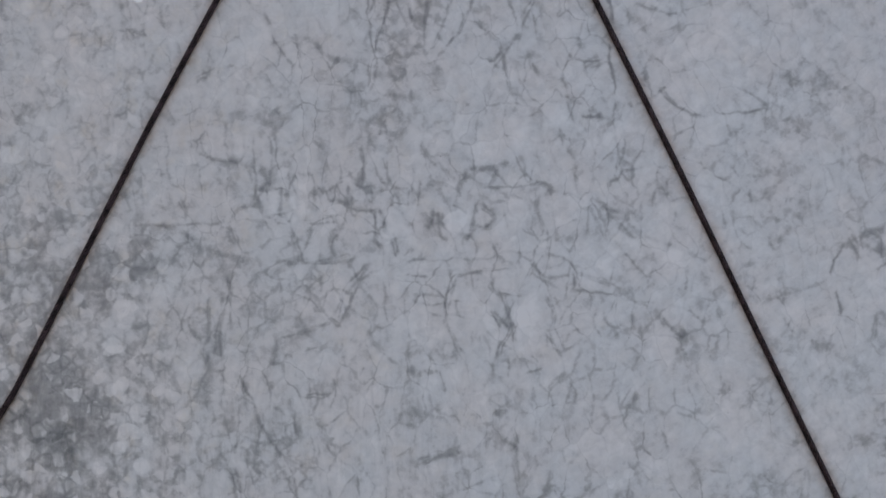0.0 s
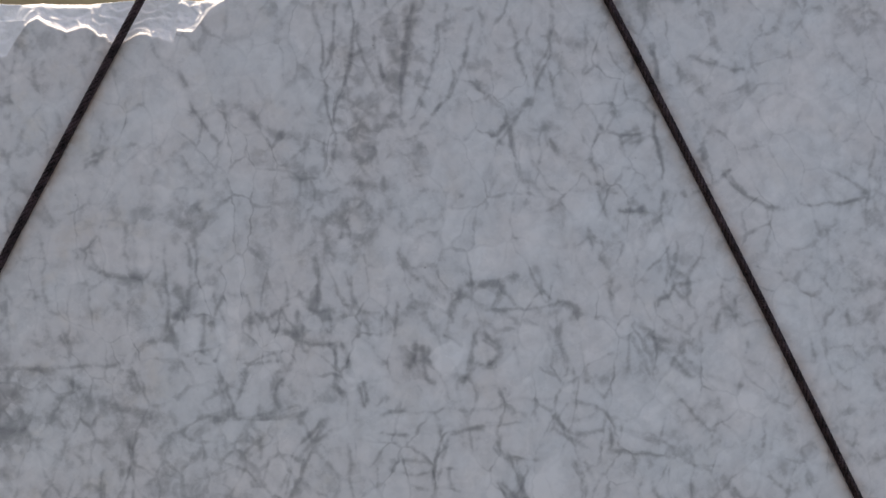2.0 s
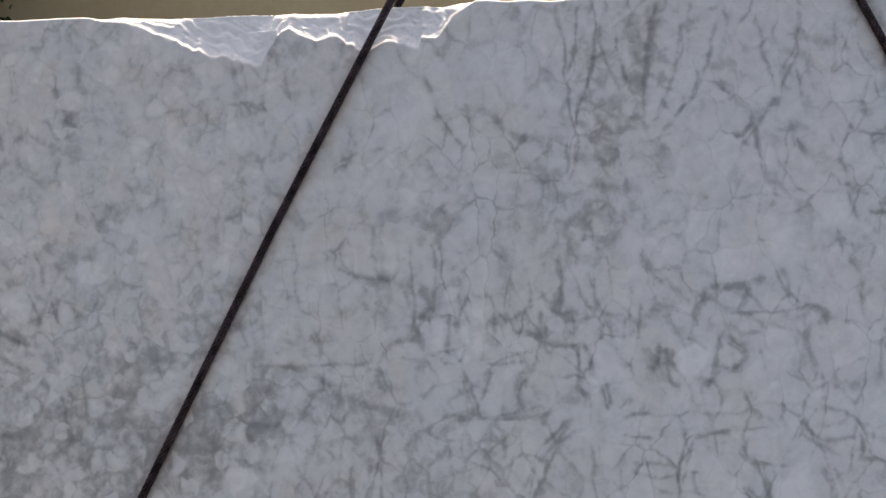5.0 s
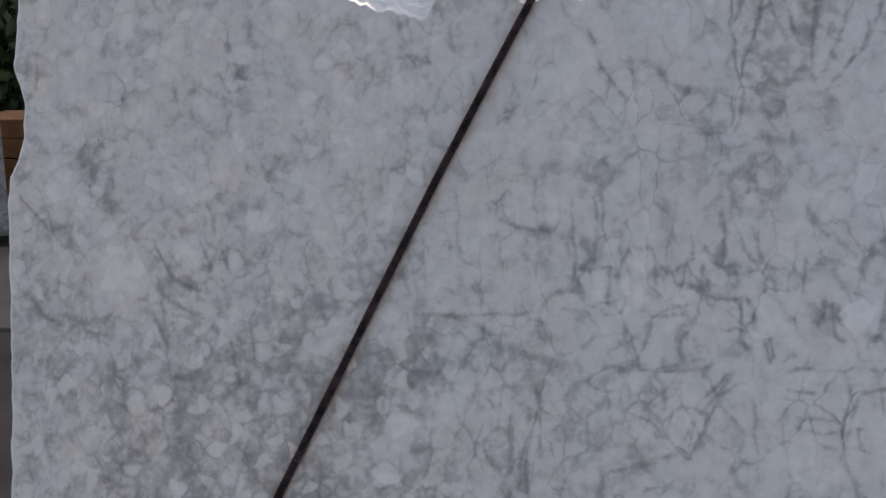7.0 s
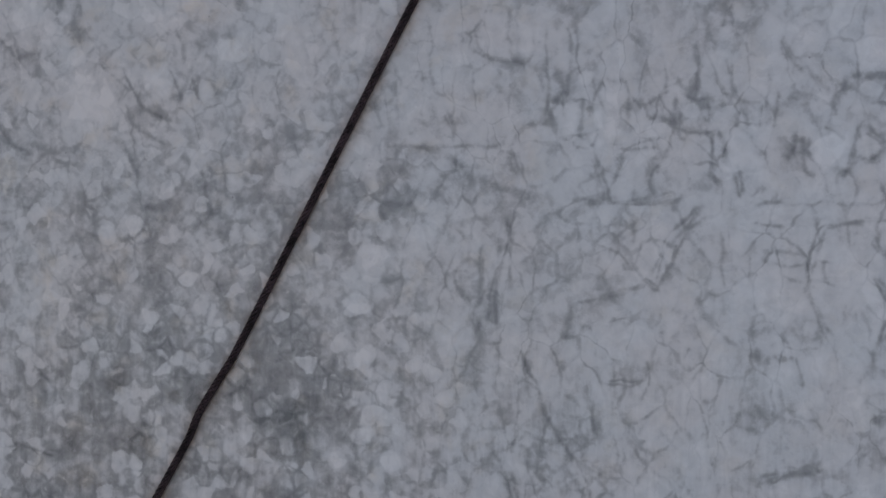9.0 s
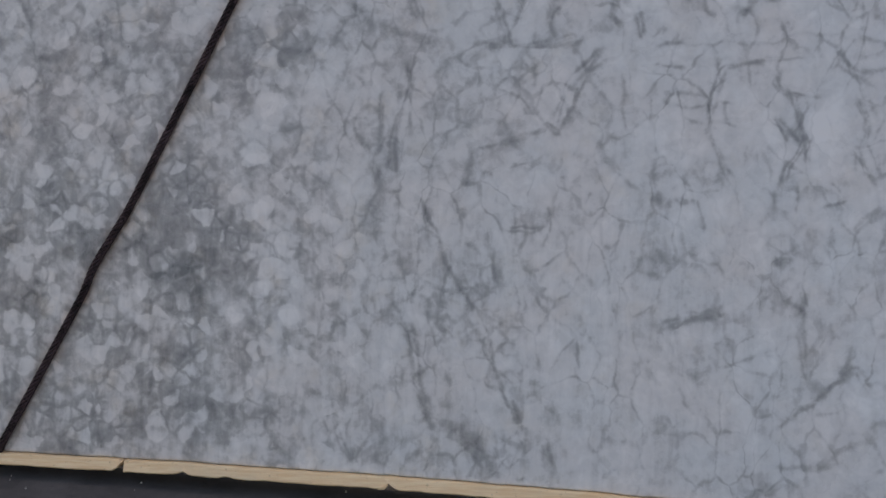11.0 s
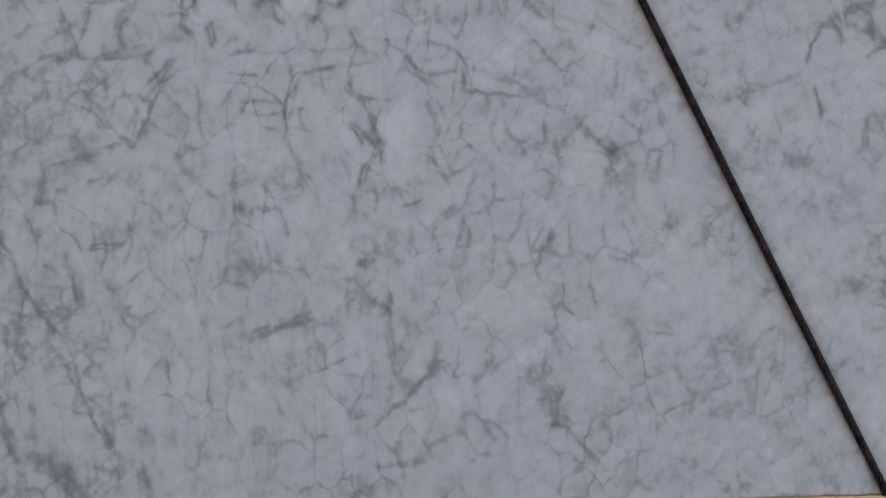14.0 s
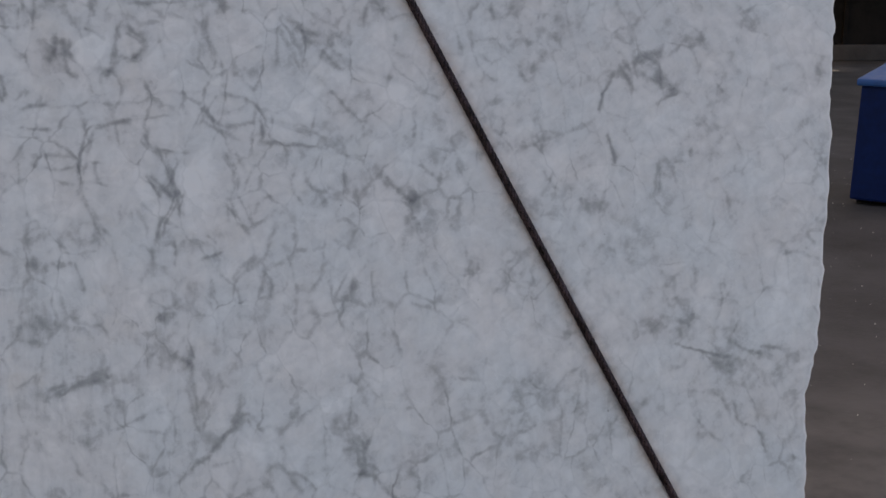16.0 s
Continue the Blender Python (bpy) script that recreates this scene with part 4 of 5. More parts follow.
    vein(0.0046, 0.40, (0.067, -0.548), (0.050, -0.579), (0.044, -0.610), (0.028, -0.631))
    vein(0.0034, 0.50, (0.135, -0.545), (0.129, -0.571), (0.118, -0.593))
    vein(0.0034, 0.40, (0.118, -0.593), (0.175, -0.598), (0.217, -0.592), (0.248, -0.586), (0.274, -0.595), (0.278, -0.611))
    vein(0.0034, 0.45, (0.208, -0.531), (0.213, -0.562), (0.227, -0.584))
    vein(0.0034, 0.50, (0.429, -0.599), (0.430, -0.583), (0.451, -0.579), (0.457, -0.558), (0.478, -0.556))
    vein(0.0034, 0.40, (0.448, -0.526), (0.445, -0.558))
    vein(0.0034, 0.35, (0.247, -0.615), (0.240, -0.657), (0.255, -0.688), (0.249, -0.719))
    vein(0.0046, 0.50, (0.085, -0.632), (0.079, -0.674), (0.067, -0.715))
    vein(0.0034, 0.45, (0.101, -0.638), (0.131, -0.665), (0.120, -0.685), (0.099, -0.695))
    vein(0.0046, 0.42, (-0.139, -0.632), (-0.114, -0.648), (-0.099, -0.675), (-0.078, -0.691))
    vein(0.0034, 0.50, (-0.131, -0.731), (-0.122, -0.768))
    vein(0.0034, 0.40, (-0.080, -0.743), (-0.101, -0.768))
    vein(0.0034, 0.35, (-0.112, -0.775), (-0.029, -0.780), (0.055, -0.779), (0.117, -0.780), (0.138, -0.763), (0.200, -0.765), (0.232, -0.760))
    vein(0.0034, 0.40, (0.252, -0.766), (0.303, -0.777), (0.323, -0.793), (0.333, -0.814), (0.374, -0.830), (0.424, -0.847), (0.444, -0.863))
    vein(0.0034, 0.55, (0.326, -0.860), (0.362, -0.868), (0.393, -0.867))
    vein(0.0034, 0.40, (0.095, -0.804), (0.126, -0.804))
    vein(0.0034, 0.45, (-0.102, -0.815), (-0.045, -0.818))
    vein(0.0034, 0.45, (0.033, -0.823), (0.064, -0.813))
    vein(0.0034, 0.50, (0.027, -0.828), (0.016, -0.869), (0.004, -0.910))
    vein(0.0034, 0.45, (0.126, -0.830), (0.119, -0.861), (0.145, -0.877), (0.154, -0.913))
    vein(0.0034, 0.40, (0.298, -0.916), (0.279, -0.874))
    vein(0.0034, 0.35, (0.219, -0.822), (0.236, -0.791), (0.252, -0.771))
    vein(0.0046, 0.35, (0.382, -0.629), (0.422, -0.646), (0.421, -0.671), (0.472, -0.683))
    vein(0.0046, 0.30, (0.512, -0.725), (0.542, -0.736), (0.603, -0.758), (0.633, -0.780))
    vein(0.0034, 0.30, (0.343, -0.545), (0.341, -0.597), (0.350, -0.628))
    vein(0.0034, 0.30, (-0.822, -0.098), (-0.812, -0.163), (-0.785, -0.190))
    vein(0.0034, 0.35, (-0.741, -0.024), (-0.749, -0.078), (-0.760, -0.153), (-0.764, -0.229))
    vein(0.0034, 0.30, (-0.720, -0.122), (-0.710, -0.177), (-0.699, -0.209))
    vein(0.0046, 0.28, (-0.984, -0.201), (-0.952, -0.186), (-0.920, -0.181))
    vein(0.0046, 0.28, (-0.844, -0.205), (-0.834, -0.232), (-0.850, -0.264))
    vein(0.0046, 0.30, (-0.598, -0.233), (-0.582, -0.261), (-0.609, -0.297), (-0.625, -0.308))
    vein(0.0046, 0.28, (0.605, -0.958), (0.613, -1.002))
    vein(0.0034, 0.45, (0.151, -0.872), (0.163, -0.919), (0.174, -0.956), (0.154, -0.985), (0.136, -1.025))
    vein(0.0034, 0.45, (0.120, -0.911), (0.142, -0.933), (0.161, -0.955))
    vein(0.0034, 0.40, (0.257, -0.877), (0.271, -0.909), (0.274, -0.940), (0.261, -0.971), (0.284, -1.014), (0.293, -1.035))
    vein(0.0034, 0.38, (0.344, -0.818), (0.379, -0.835), (0.426, -0.848))
    vein(0.0034, 0.40, (0.217, -0.786), (0.231, -0.813), (0.266, -0.830), (0.318, -0.822))
    vein(0.0034, 0.35, (0.405, -0.916), (0.408, -0.948), (0.444, -0.960))
    vein(0.0046, 0.40, (0.533, -0.912), (0.542, -0.933), (0.562, -0.956))
    vein(0.0034, 0.32, (0.095, -0.972), (0.113, -1.003), (0.113, -1.029))
    vein(0.0034, 0.30, (0.527, -0.777), (0.535, -0.815), (0.581, -0.855))
    vein(0.0034, 0.35, (0.085, -0.651), (0.078, -0.687), (0.112, -0.699))
    vein(0.0034, 0.28, (0.453, -0.694), (0.482, -0.727), (0.534, -0.762))
    vein(0.0046, 0.32, (1.028, -0.758), (1.053, -0.742), (1.101, -0.727), (1.150, -0.717))
    vein(0.0034, 0.32, (1.340, -1.135), (1.389, -1.132), (1.424, -1.151))
    vein(0.0046, 0.22, (1.064, -1.139), (1.109, -1.164), (1.115, -1.220), (1.159, -1.256))
    vein(0.0046, 0.25, (1.209, -1.104), (1.229, -1.150), (1.218, -1.205))
    vein(0.0046, 0.20, (0.839, -1.211), (0.881, -1.257), (0.948, -1.273))
    vein(0.0046, 0.42, (-0.552, -1.298), (-0.542, -1.340), (-0.532, -1.392), (-0.523, -1.444), (-0.497, -1.496))
    vein(0.0034, 0.50, (-0.483, -1.175), (-0.463, -1.206), (-0.437, -1.248), (-0.422, -1.269))
    vein(0.0046, 0.38, (-0.562, -1.257), (-0.536, -1.242), (-0.510, -1.221))
    vein(0.0046, 0.30, (-0.479, -1.268), (-0.475, -1.320), (-0.490, -1.340))
    vein(0.0034, 0.40, (-0.387, -1.352), (-0.372, -1.404), (-0.357, -1.445), (-0.326, -1.487))
    vein(0.0046, 0.45, (-0.341, -1.440), (-0.347, -1.466), (-0.326, -1.482))
    vein(0.0034, 0.42, (-0.689, -1.483), (-0.674, -1.535), (-0.654, -1.561))
    vein(0.0046, 0.40, (-0.471, -1.506), (-0.430, -1.527), (-0.400, -1.569))
    vein(0.0034, 0.32, (-0.405, -1.145), (-0.385, -1.197))
    vein(0.0034, 0.35, (-0.433, -1.289), (-0.407, -1.321), (-0.387, -1.352))
    vein(0.0034, 0.28, (-0.281, -1.177), (-0.302, -1.218))
    vein(0.0046, 0.28, (-0.280, -1.508), (-0.270, -1.560))
    vein(0.0046, 0.38, (-0.075, -1.283), (-0.034, -1.278), (0.007, -1.272))
    vein(0.0034, 0.40, (0.032, -1.367), (0.079, -1.347), (0.130, -1.327))
    vein(0.0034, 0.38, (0.152, -1.244), (0.172, -1.255), (0.177, -1.307), (0.181, -1.358))
    vein(0.0034, 0.42, (0.134, -1.476), (0.170, -1.440), (0.212, -1.410), (0.243, -1.379), (0.264, -1.349), (0.284, -1.369), (0.299, -1.401))
    vein(0.0034, 0.32, (0.243, -1.359), (0.242, -1.410), (0.252, -1.462))
    vein(0.0046, 0.28, (0.325, -1.411), (0.334, -1.473), (0.364, -1.514))
    vein(0.0034, 0.45, (0.457, -1.484), (0.488, -1.485), (0.513, -1.516), (0.538, -1.547), (0.568, -1.578))
    vein(0.0046, 0.38, (0.128, -1.543), (0.169, -1.543), (0.220, -1.539), (0.241, -1.529))
    vein(0.0034, 0.30, (0.440, -1.207), (0.472, -1.166))
    vein(0.0034, 0.30, (0.584, -1.177), (0.625, -1.188))
    vein(0.0034, 0.32, (-0.568, -0.852), (-0.574, -0.914), (-0.585, -0.987), (-0.591, -1.008))
    vein(0.0034, 0.28, (-0.542, -0.832), (-0.548, -0.904), (-0.548, -0.946))
    vein(0.0034, 0.34, (-0.429, -0.973), (-0.382, -0.964), (-0.320, -0.944), (-0.288, -0.929))
    vein(0.0034, 0.40, (-0.360, -0.866), (-0.319, -0.902), (-0.278, -0.939), (-0.263, -0.950))
    vein(0.0034, 0.34, (-0.206, -0.951), (-0.186, -0.992), (-0.155, -1.003))
    vein(0.0034, 0.34, (-0.268, -0.939), (-0.236, -0.857), (-0.215, -0.816))
    vein(0.0034, 0.40, (-0.290, -1.079), (-0.285, -1.110), (-0.322, -1.125), (-0.374, -1.119))
    vein(0.0034, 0.32, (-0.394, -1.124), (-0.385, -1.176))
    vein(0.0046, 0.40, (-0.104, -1.055), (-0.073, -1.076), (-0.052, -1.066))
    vein(0.0034, 0.34, (0.269, -0.967), (0.280, -0.916), (0.270, -0.885))
    vein(0.0034, 0.38, (0.322, -0.865), (0.373, -0.866), (0.424, -0.877))
    vein(0.0034, 0.34, (0.333, -0.813), (0.373, -0.835), (0.419, -0.851))
    vein(0.0034, 0.34, (0.393, -0.907), (0.372, -0.948), (0.392, -0.979))
    vein(0.0034, 0.30, (0.299, -0.999), (0.320, -0.968), (0.372, -0.958))
    vein(0.0034, 0.42, (-0.529, -1.060), (-0.493, -1.123), (-0.478, -1.175), (-0.458, -1.217))
    vein(0.0046, 0.22, (0.514, -1.084), (0.472, -1.145), (0.440, -1.196))
    vein(0.0046, 0.40, (-0.602, -0.736), (-0.569, -0.757), (-0.516, -0.762), (-0.494, -0.778))
    vein(0.0046, 0.50, (-0.415, -0.586), (-0.415, -0.618), (-0.420, -0.645))
    vein(0.0034, 0.45, (-0.378, -0.713), (-0.368, -0.755), (-0.363, -0.781))
    vein(0.0034, 0.30, (-0.441, -0.777), (-0.368, -0.781), (-0.306, -0.775), (-0.224, -0.764))
    vein(0.0034, 0.38, (-0.347, -0.713), (-0.337, -0.681), (-0.316, -0.671), (-0.275, -0.660), (-0.244, -0.650))
    vein(0.0034, 0.50, (-0.290, -0.744), (-0.285, -0.723), (-0.270, -0.712))
    vein(0.0034, 0.50, (-0.173, -0.701), (-0.178, -0.722), (-0.163, -0.742))
    vein(0.0034, 0.50, (-0.128, -0.711), (-0.118, -0.747))
    vein(0.0034, 0.40, (-0.194, -0.784), (-0.214, -0.805), (-0.234, -0.821), (-0.255, -0.837), (-0.265, -0.879), (-0.280, -0.915))
    vein(0.0034, 0.45, (-0.327, -0.901), (-0.296, -0.916), (-0.270, -0.936))
    vein(0.0034, 0.32, (-0.358, -0.954), (-0.306, -0.942), (-0.280, -0.926))
    vein(0.0034, 0.42, (-0.553, -0.810), (-0.550, -0.848))
    vein(0.0034, 0.36, (-0.569, -0.864), (-0.574, -0.928), (-0.577, -1.002))
    vein(0.0034, 0.36, (-0.601, -0.865), (-0.603, -0.939), (-0.606, -0.971))
    vein(0.0034, 0.40, (-0.084, -0.864), (-0.054, -0.869), (-0.025, -0.868), (0.043, -0.887))
    vein(0.0034, 0.40, (0.034, -0.801), (0.015, -0.812), (0.009, -0.852), (-0.001, -0.903), (0.004, -0.944), (0.023, -0.983), (0.052, -1.023))
    vein(0.0034, 0.34, (-0.204, -0.949), (-0.174, -0.990), (-0.154, -1.009))
    vein(0.0046, 0.36, (-0.436, -0.966), (-0.431, -1.008), (-0.441, -1.040))
    vein(0.0034, 0.30, (-0.656, -0.887), (-0.677, -0.930), (-0.655, -0.973))
    vein(0.0034, 0.35, (-1.322, -0.595), (-1.315, -0.629), (-1.290, -0.652), (-1.242, -0.674))
    vein(0.0046, 0.28, (-1.157, -0.753), (-1.145, -0.808), (-1.097, -0.830))
    vein(0.0046, 0.30, (-1.614, -0.629), (-1.575, -0.676), (-1.524, -0.699))
    vein(0.0046, 0.25, (-1.313, -0.766), (-1.276, -0.810), (-1.288, -0.856), (-1.336, -0.868))
    vein(0.0046, 0.25, (-1.437, -0.721), (-1.411, -0.778), (-1.422, -0.835))
    grey((-0.235, -0.373), 0.13, 0.1, 0.096, 0)
    grey((-0.426, -0.568), 0.06, 0.05, 0.15, 0)
    grey((-0.240, -0.615), 0.07, 0.05, 0.15, 0)
    grey((-0.022, -0.683), 0.03, 0.04, 0.21, 0)
    grey((0.151, -0.552), 0.06, 0.04, 0.12, 0)
    grey((0.413, -0.653), 0.04, 0.03, 0.15, 0)
    grey((-0.582, -0.750), 0.11, 0.04, 0.15, -20)
    grey((-0.755, -0.755), 0.06, 0.08, 0.15, 0)
    pale((0.036, -0.680), 0.027, 0.027, 0.75, 0)
    pale((-0.369, -0.611), 0.025, 0.04, 0.4, 0)
    pale((-0.271, -0.647), 0.027, 0.014, 0.55, 0)
    pale((-0.437, -0.625), 0.02, 0.03, 0.3, 0)
    pale((0.099, -0.676), 0.02, 0.02, 0.35, 0)
    pale((-0.580, -0.543), 0.05, 0.03, 0.2, 0)
    pale((-0.006, -0.463), 0.06, 0.05, 0.25, 0)
    pale((0.099, -0.498), 0.03, 0.03, 0.2, 0)
    pale((0.304, -0.428), 0.04, 0.02, 0.35, 0)
    pale((0.190, -0.658), 0.03, 0.03, 0.25, 0)
    pale((0.407, -0.811), 0.04, 0.03, 0.35, 20)
    pale((0.559, -0.731), 0.04, 0.05, 0.2, 0)
    pale((0.206, -0.468), 0.04, 0.03, 0.25, 0)
    pale((0.703, -0.210), 0.1, 0.1, 0.2, 0)
    pale((-0.263, -0.192), 0.06, 0.05, 0.2, 0)
    pale((-0.484, -0.220), 0.04, 0.04, 0.2, 0)
    grey((-0.022, -0.684), 0.03, 0.03, 0.27, 0)
    grey((-0.052, -0.770), 0.014, 0.012, 0.27, 0)
    grey((0.131, -0.776), 0.035, 0.012, 0.18, 0)
    grey((1.121, -0.772), 0.06, 0.05, 0.168, 0)
    grey((0.683, -1.360), 0.14, 0.09, 0.12, 0)
    grey((1.052, -1.271), 0.05, 0.03, 0.07, 0)
    grey((0.451, -1.444), 0.07, 0.05, 0.08, 0)
    grey((-0.095, -1.192), 0.09, 0.12, 0.09, 0)
    grey((1.265, -1.410), 0.04, 0.06, 0.09, 0)
    grey((0.496, -0.963), 0.05, 0.06, 0.15, 0)
    pale((0.360, -0.798), 0.05, 0.04, 0.35, 0)
    pale((0.584, -0.801), 0.035, 0.05, 0.35, 0)
    pale((0.208, -0.916), 0.035, 0.06, 0.3, 0)
    pale((-0.062, -0.953), 0.04, 0.03, 0.3, 0)
    pale((1.182, -1.012), 0.05, 0.06, 0.2, 0)
    pale((1.074, -0.894), 0.05, 0.04, 0.2, 0)
    pale((0.793, -1.229), 0.025, 0.025, 0.35, 0)
    pale((1.164, -1.212), 0.04, 0.05, 0.25, 0)
    pale((1.335, -1.191), 0.04, 0.04, 0.3, 0)
    pale((1.040, -1.533), 0.12, 0.06, 0.2, 0)
    pale((0.713, -1.255), 0.04, 0.03, 0.25, 0)
    pale((1.408, -0.690), 0.05, 0.05, 0.25, 0)
    pale((0.459, -1.330), 0.015, 0.015, 0.45, 0)
    pale((0.426, -1.353), 0.02, 0.015, 0.4, 0)
    grey((-0.967, -1.158), 0.11, 0.09, 0.18, 0)
    grey((-0.897, -1.421), 0.03, 0.025, 0.24, 0)
    grey((-0.678, -1.302), 0.05, 0.03, 0.15, 0)
    grey((-0.043, -1.524), 0.09, 0.05, 0.15, 0)
    grey((0.129, -1.569), 0.1, 0.03, 0.15, 0)
    grey((-1.237, -1.536), 0.12, 0.05, 0.12, 0)
    grey((-0.460, -1.497), 0.05, 0.05, 0.15, -40)
    grey((-0.997, -1.484), 0.12, 0.05, 0.09, 0)
    pale((-0.777, -1.288), 0.02, 0.018, 0.6, 0)
    pale((-0.841, -0.989), 0.024, 0.014, 0.75, -25)
    pale((-0.859, -0.925), 0.035, 0.03, 0.4, 0)
    pale((-1.150, -0.997), 0.022, 0.03, 0.45, 0)
    pale((-0.824, -1.080), 0.018, 0.022, 0.5, 0)
    pale((-1.090, -1.279), 0.025, 0.03, 0.35, 0)
    pale((-1.228, -1.293), 0.03, 0.03, 0.25, 0)
    pale((-0.706, -0.866), 0.04, 0.03, 0.3, 0)
    pale((-0.649, -1.046), 0.05, 0.03, 0.3, 0)
    pale((-0.797, -1.423), 0.05, 0.03, 0.3, 0)
    pale((-0.887, -1.291), 0.02, 0.02, 0.4, 0)
    pale((0.216, -0.926), 0.04, 0.06, 0.35, 0)
    pale((0.040, -1.080), 0.03, 0.03, 0.25, 0)
    pale((0.275, -1.441), 0.06, 0.05, 0.25, 0)
    grey((-1.454, -0.371), 0.05, 0.08, 0.15, 0)
    grey((-1.101, -0.424), 0.07, 0.05, 0.15, -30)
    grey((-1.519, -0.253), 0.03, 0.03, 0.15, 0)
    grey((-1.174, -0.263), 0.025, 0.08, 0.12, 0)
    grey((-1.418, -1.003), 0.035, 0.03, 0.18, 0)
    grey((-1.274, -0.898), 0.12, 0.05, 0.09, 0)
    grey((-1.258, -0.329), 0.06, 0.03, 0.12, 0)
    pale((-1.394, -0.603), 0.06, 0.04, 0.35, 0)
    pale((-1.255, -0.541), 0.03, 0.03, 0.35, 0)
    pale((-1.535, -0.416), 0.04, 0.04, 0.3, 0)
    pale((-1.508, -0.194), 0.04, 0.05, 0.2, 0)
    pale((-1.369, -0.269), 0.045, 0.022, 0.3, 0)
    pale((-1.365, -0.860), 0.018, 0.018, 0.5, 0)
    pale((-1.238, -0.852), 0.02, 0.025, 0.3, 0)
    pale((-1.147, -0.990), 0.022, 0.03, 0.45, 0)
    pale((-0.843, -0.976), 0.022, 0.014, 0.6, -30)
    pale((-1.080, -0.129), 0.06, 0.05, 0.2, 0)
    pale((-0.732, -0.865), 0.05, 0.04, 0.3, 0)
    pale((-0.514, -0.488), 0.05, 0.02, 0.2, 0)
    pale((-0.985, -0.212), 0.04, 0.03, 0.25, 0)
    pale((-1.542, -1.006), 0.05, 0.08, 0.25, 0)
    pale((-0.442, -0.646), 0.013, 0.02, 0.4, 0)
    pale((-0.410, -0.548), 0.014, 0.014, 0.35, 0)
    pale((-0.153, -0.726), 0.016, 0.014, 0.4, 0)
    pale((-0.213, -0.610), 0.013, 0.012, 0.45, 0)
    pale((-0.349, -0.658), 0.018, 0.015, 0.3, 0)
    pale((0.256, -0.738), 0.014, 0.016, 0.35, 0)
    pale((0.277, -0.571), 0.02, 0.018, 0.3, 0)
    pale((0.102, -0.571), 0.025, 0.016, 0.3, 0)
    pale((0.182, -0.574), 0.018, 0.014, 0.25, 0)
    pale((-0.167, -0.627), 0.02, 0.02, 0.2, 0)
    pale((0.012, -0.595), 0.014, 0.02, 0.2, 0)
    pale((-1.157, -0.991), 0.02, 0.02, 0.45, 0)
    pale((-1.139, -1.042), 0.022, 0.025, 0.35, 0)
    pale((-0.856, -0.989), 0.025, 0.012, 0.6, -30)
    pale((-0.833, -1.094), 0.018, 0.02, 0.4, 0)
    pale((-0.838, -1.172), 0.018, 0.018, 0.35, 0)
    pale((-0.838, -1.244), 0.022, 0.018, 0.4, 0)
    pale((-0.781, -1.292), 0.02, 0.018, 0.5, 0)
    pale((-0.809, -1.338), 0.025, 0.018, 0.35, 0)
    pale((-1.406, -0.555), 0.05, 0.04, 0.3, 0)
    pale((-1.250, -0.556), 0.025, 0.04, 0.35, 0)
    pale((-1.365, -0.854), 0.018, 0.018, 0.35, 0)
    pale((-1.239, -0.768), 0.014, 0.025, 0.35, -30)
    pale((-1.276, -1.211), 0.05, 0.04, 0.25, 0)
    pale((-1.311, -0.836), 0.03, 0.02, 0.25, 0)
    pale((-0.823, -0.906), 0.03, 0.03, 0.3, 0)
    pale((-0.733, -0.915), 0.025, 0.03, 0.35, 0)
    pale((-0.666, -1.034), 0.04, 0.03, 0.3, 0)
    grey((-0.981, -1.166), 0.08, 0.06, 0.22, 0)
    grey((-1.373, -1.123), 0.05, 0.03, 0.2, 0)
    grey((-0.707, -1.344), 0.06, 0.04, 0.2, 0)
    grey((-1.541, -0.714), 0.05, 0.08, 0.12, 0)
    grey((-1.419, -0.770), 0.08, 0.04, 0.12, 0)


# ---- end of figure ----

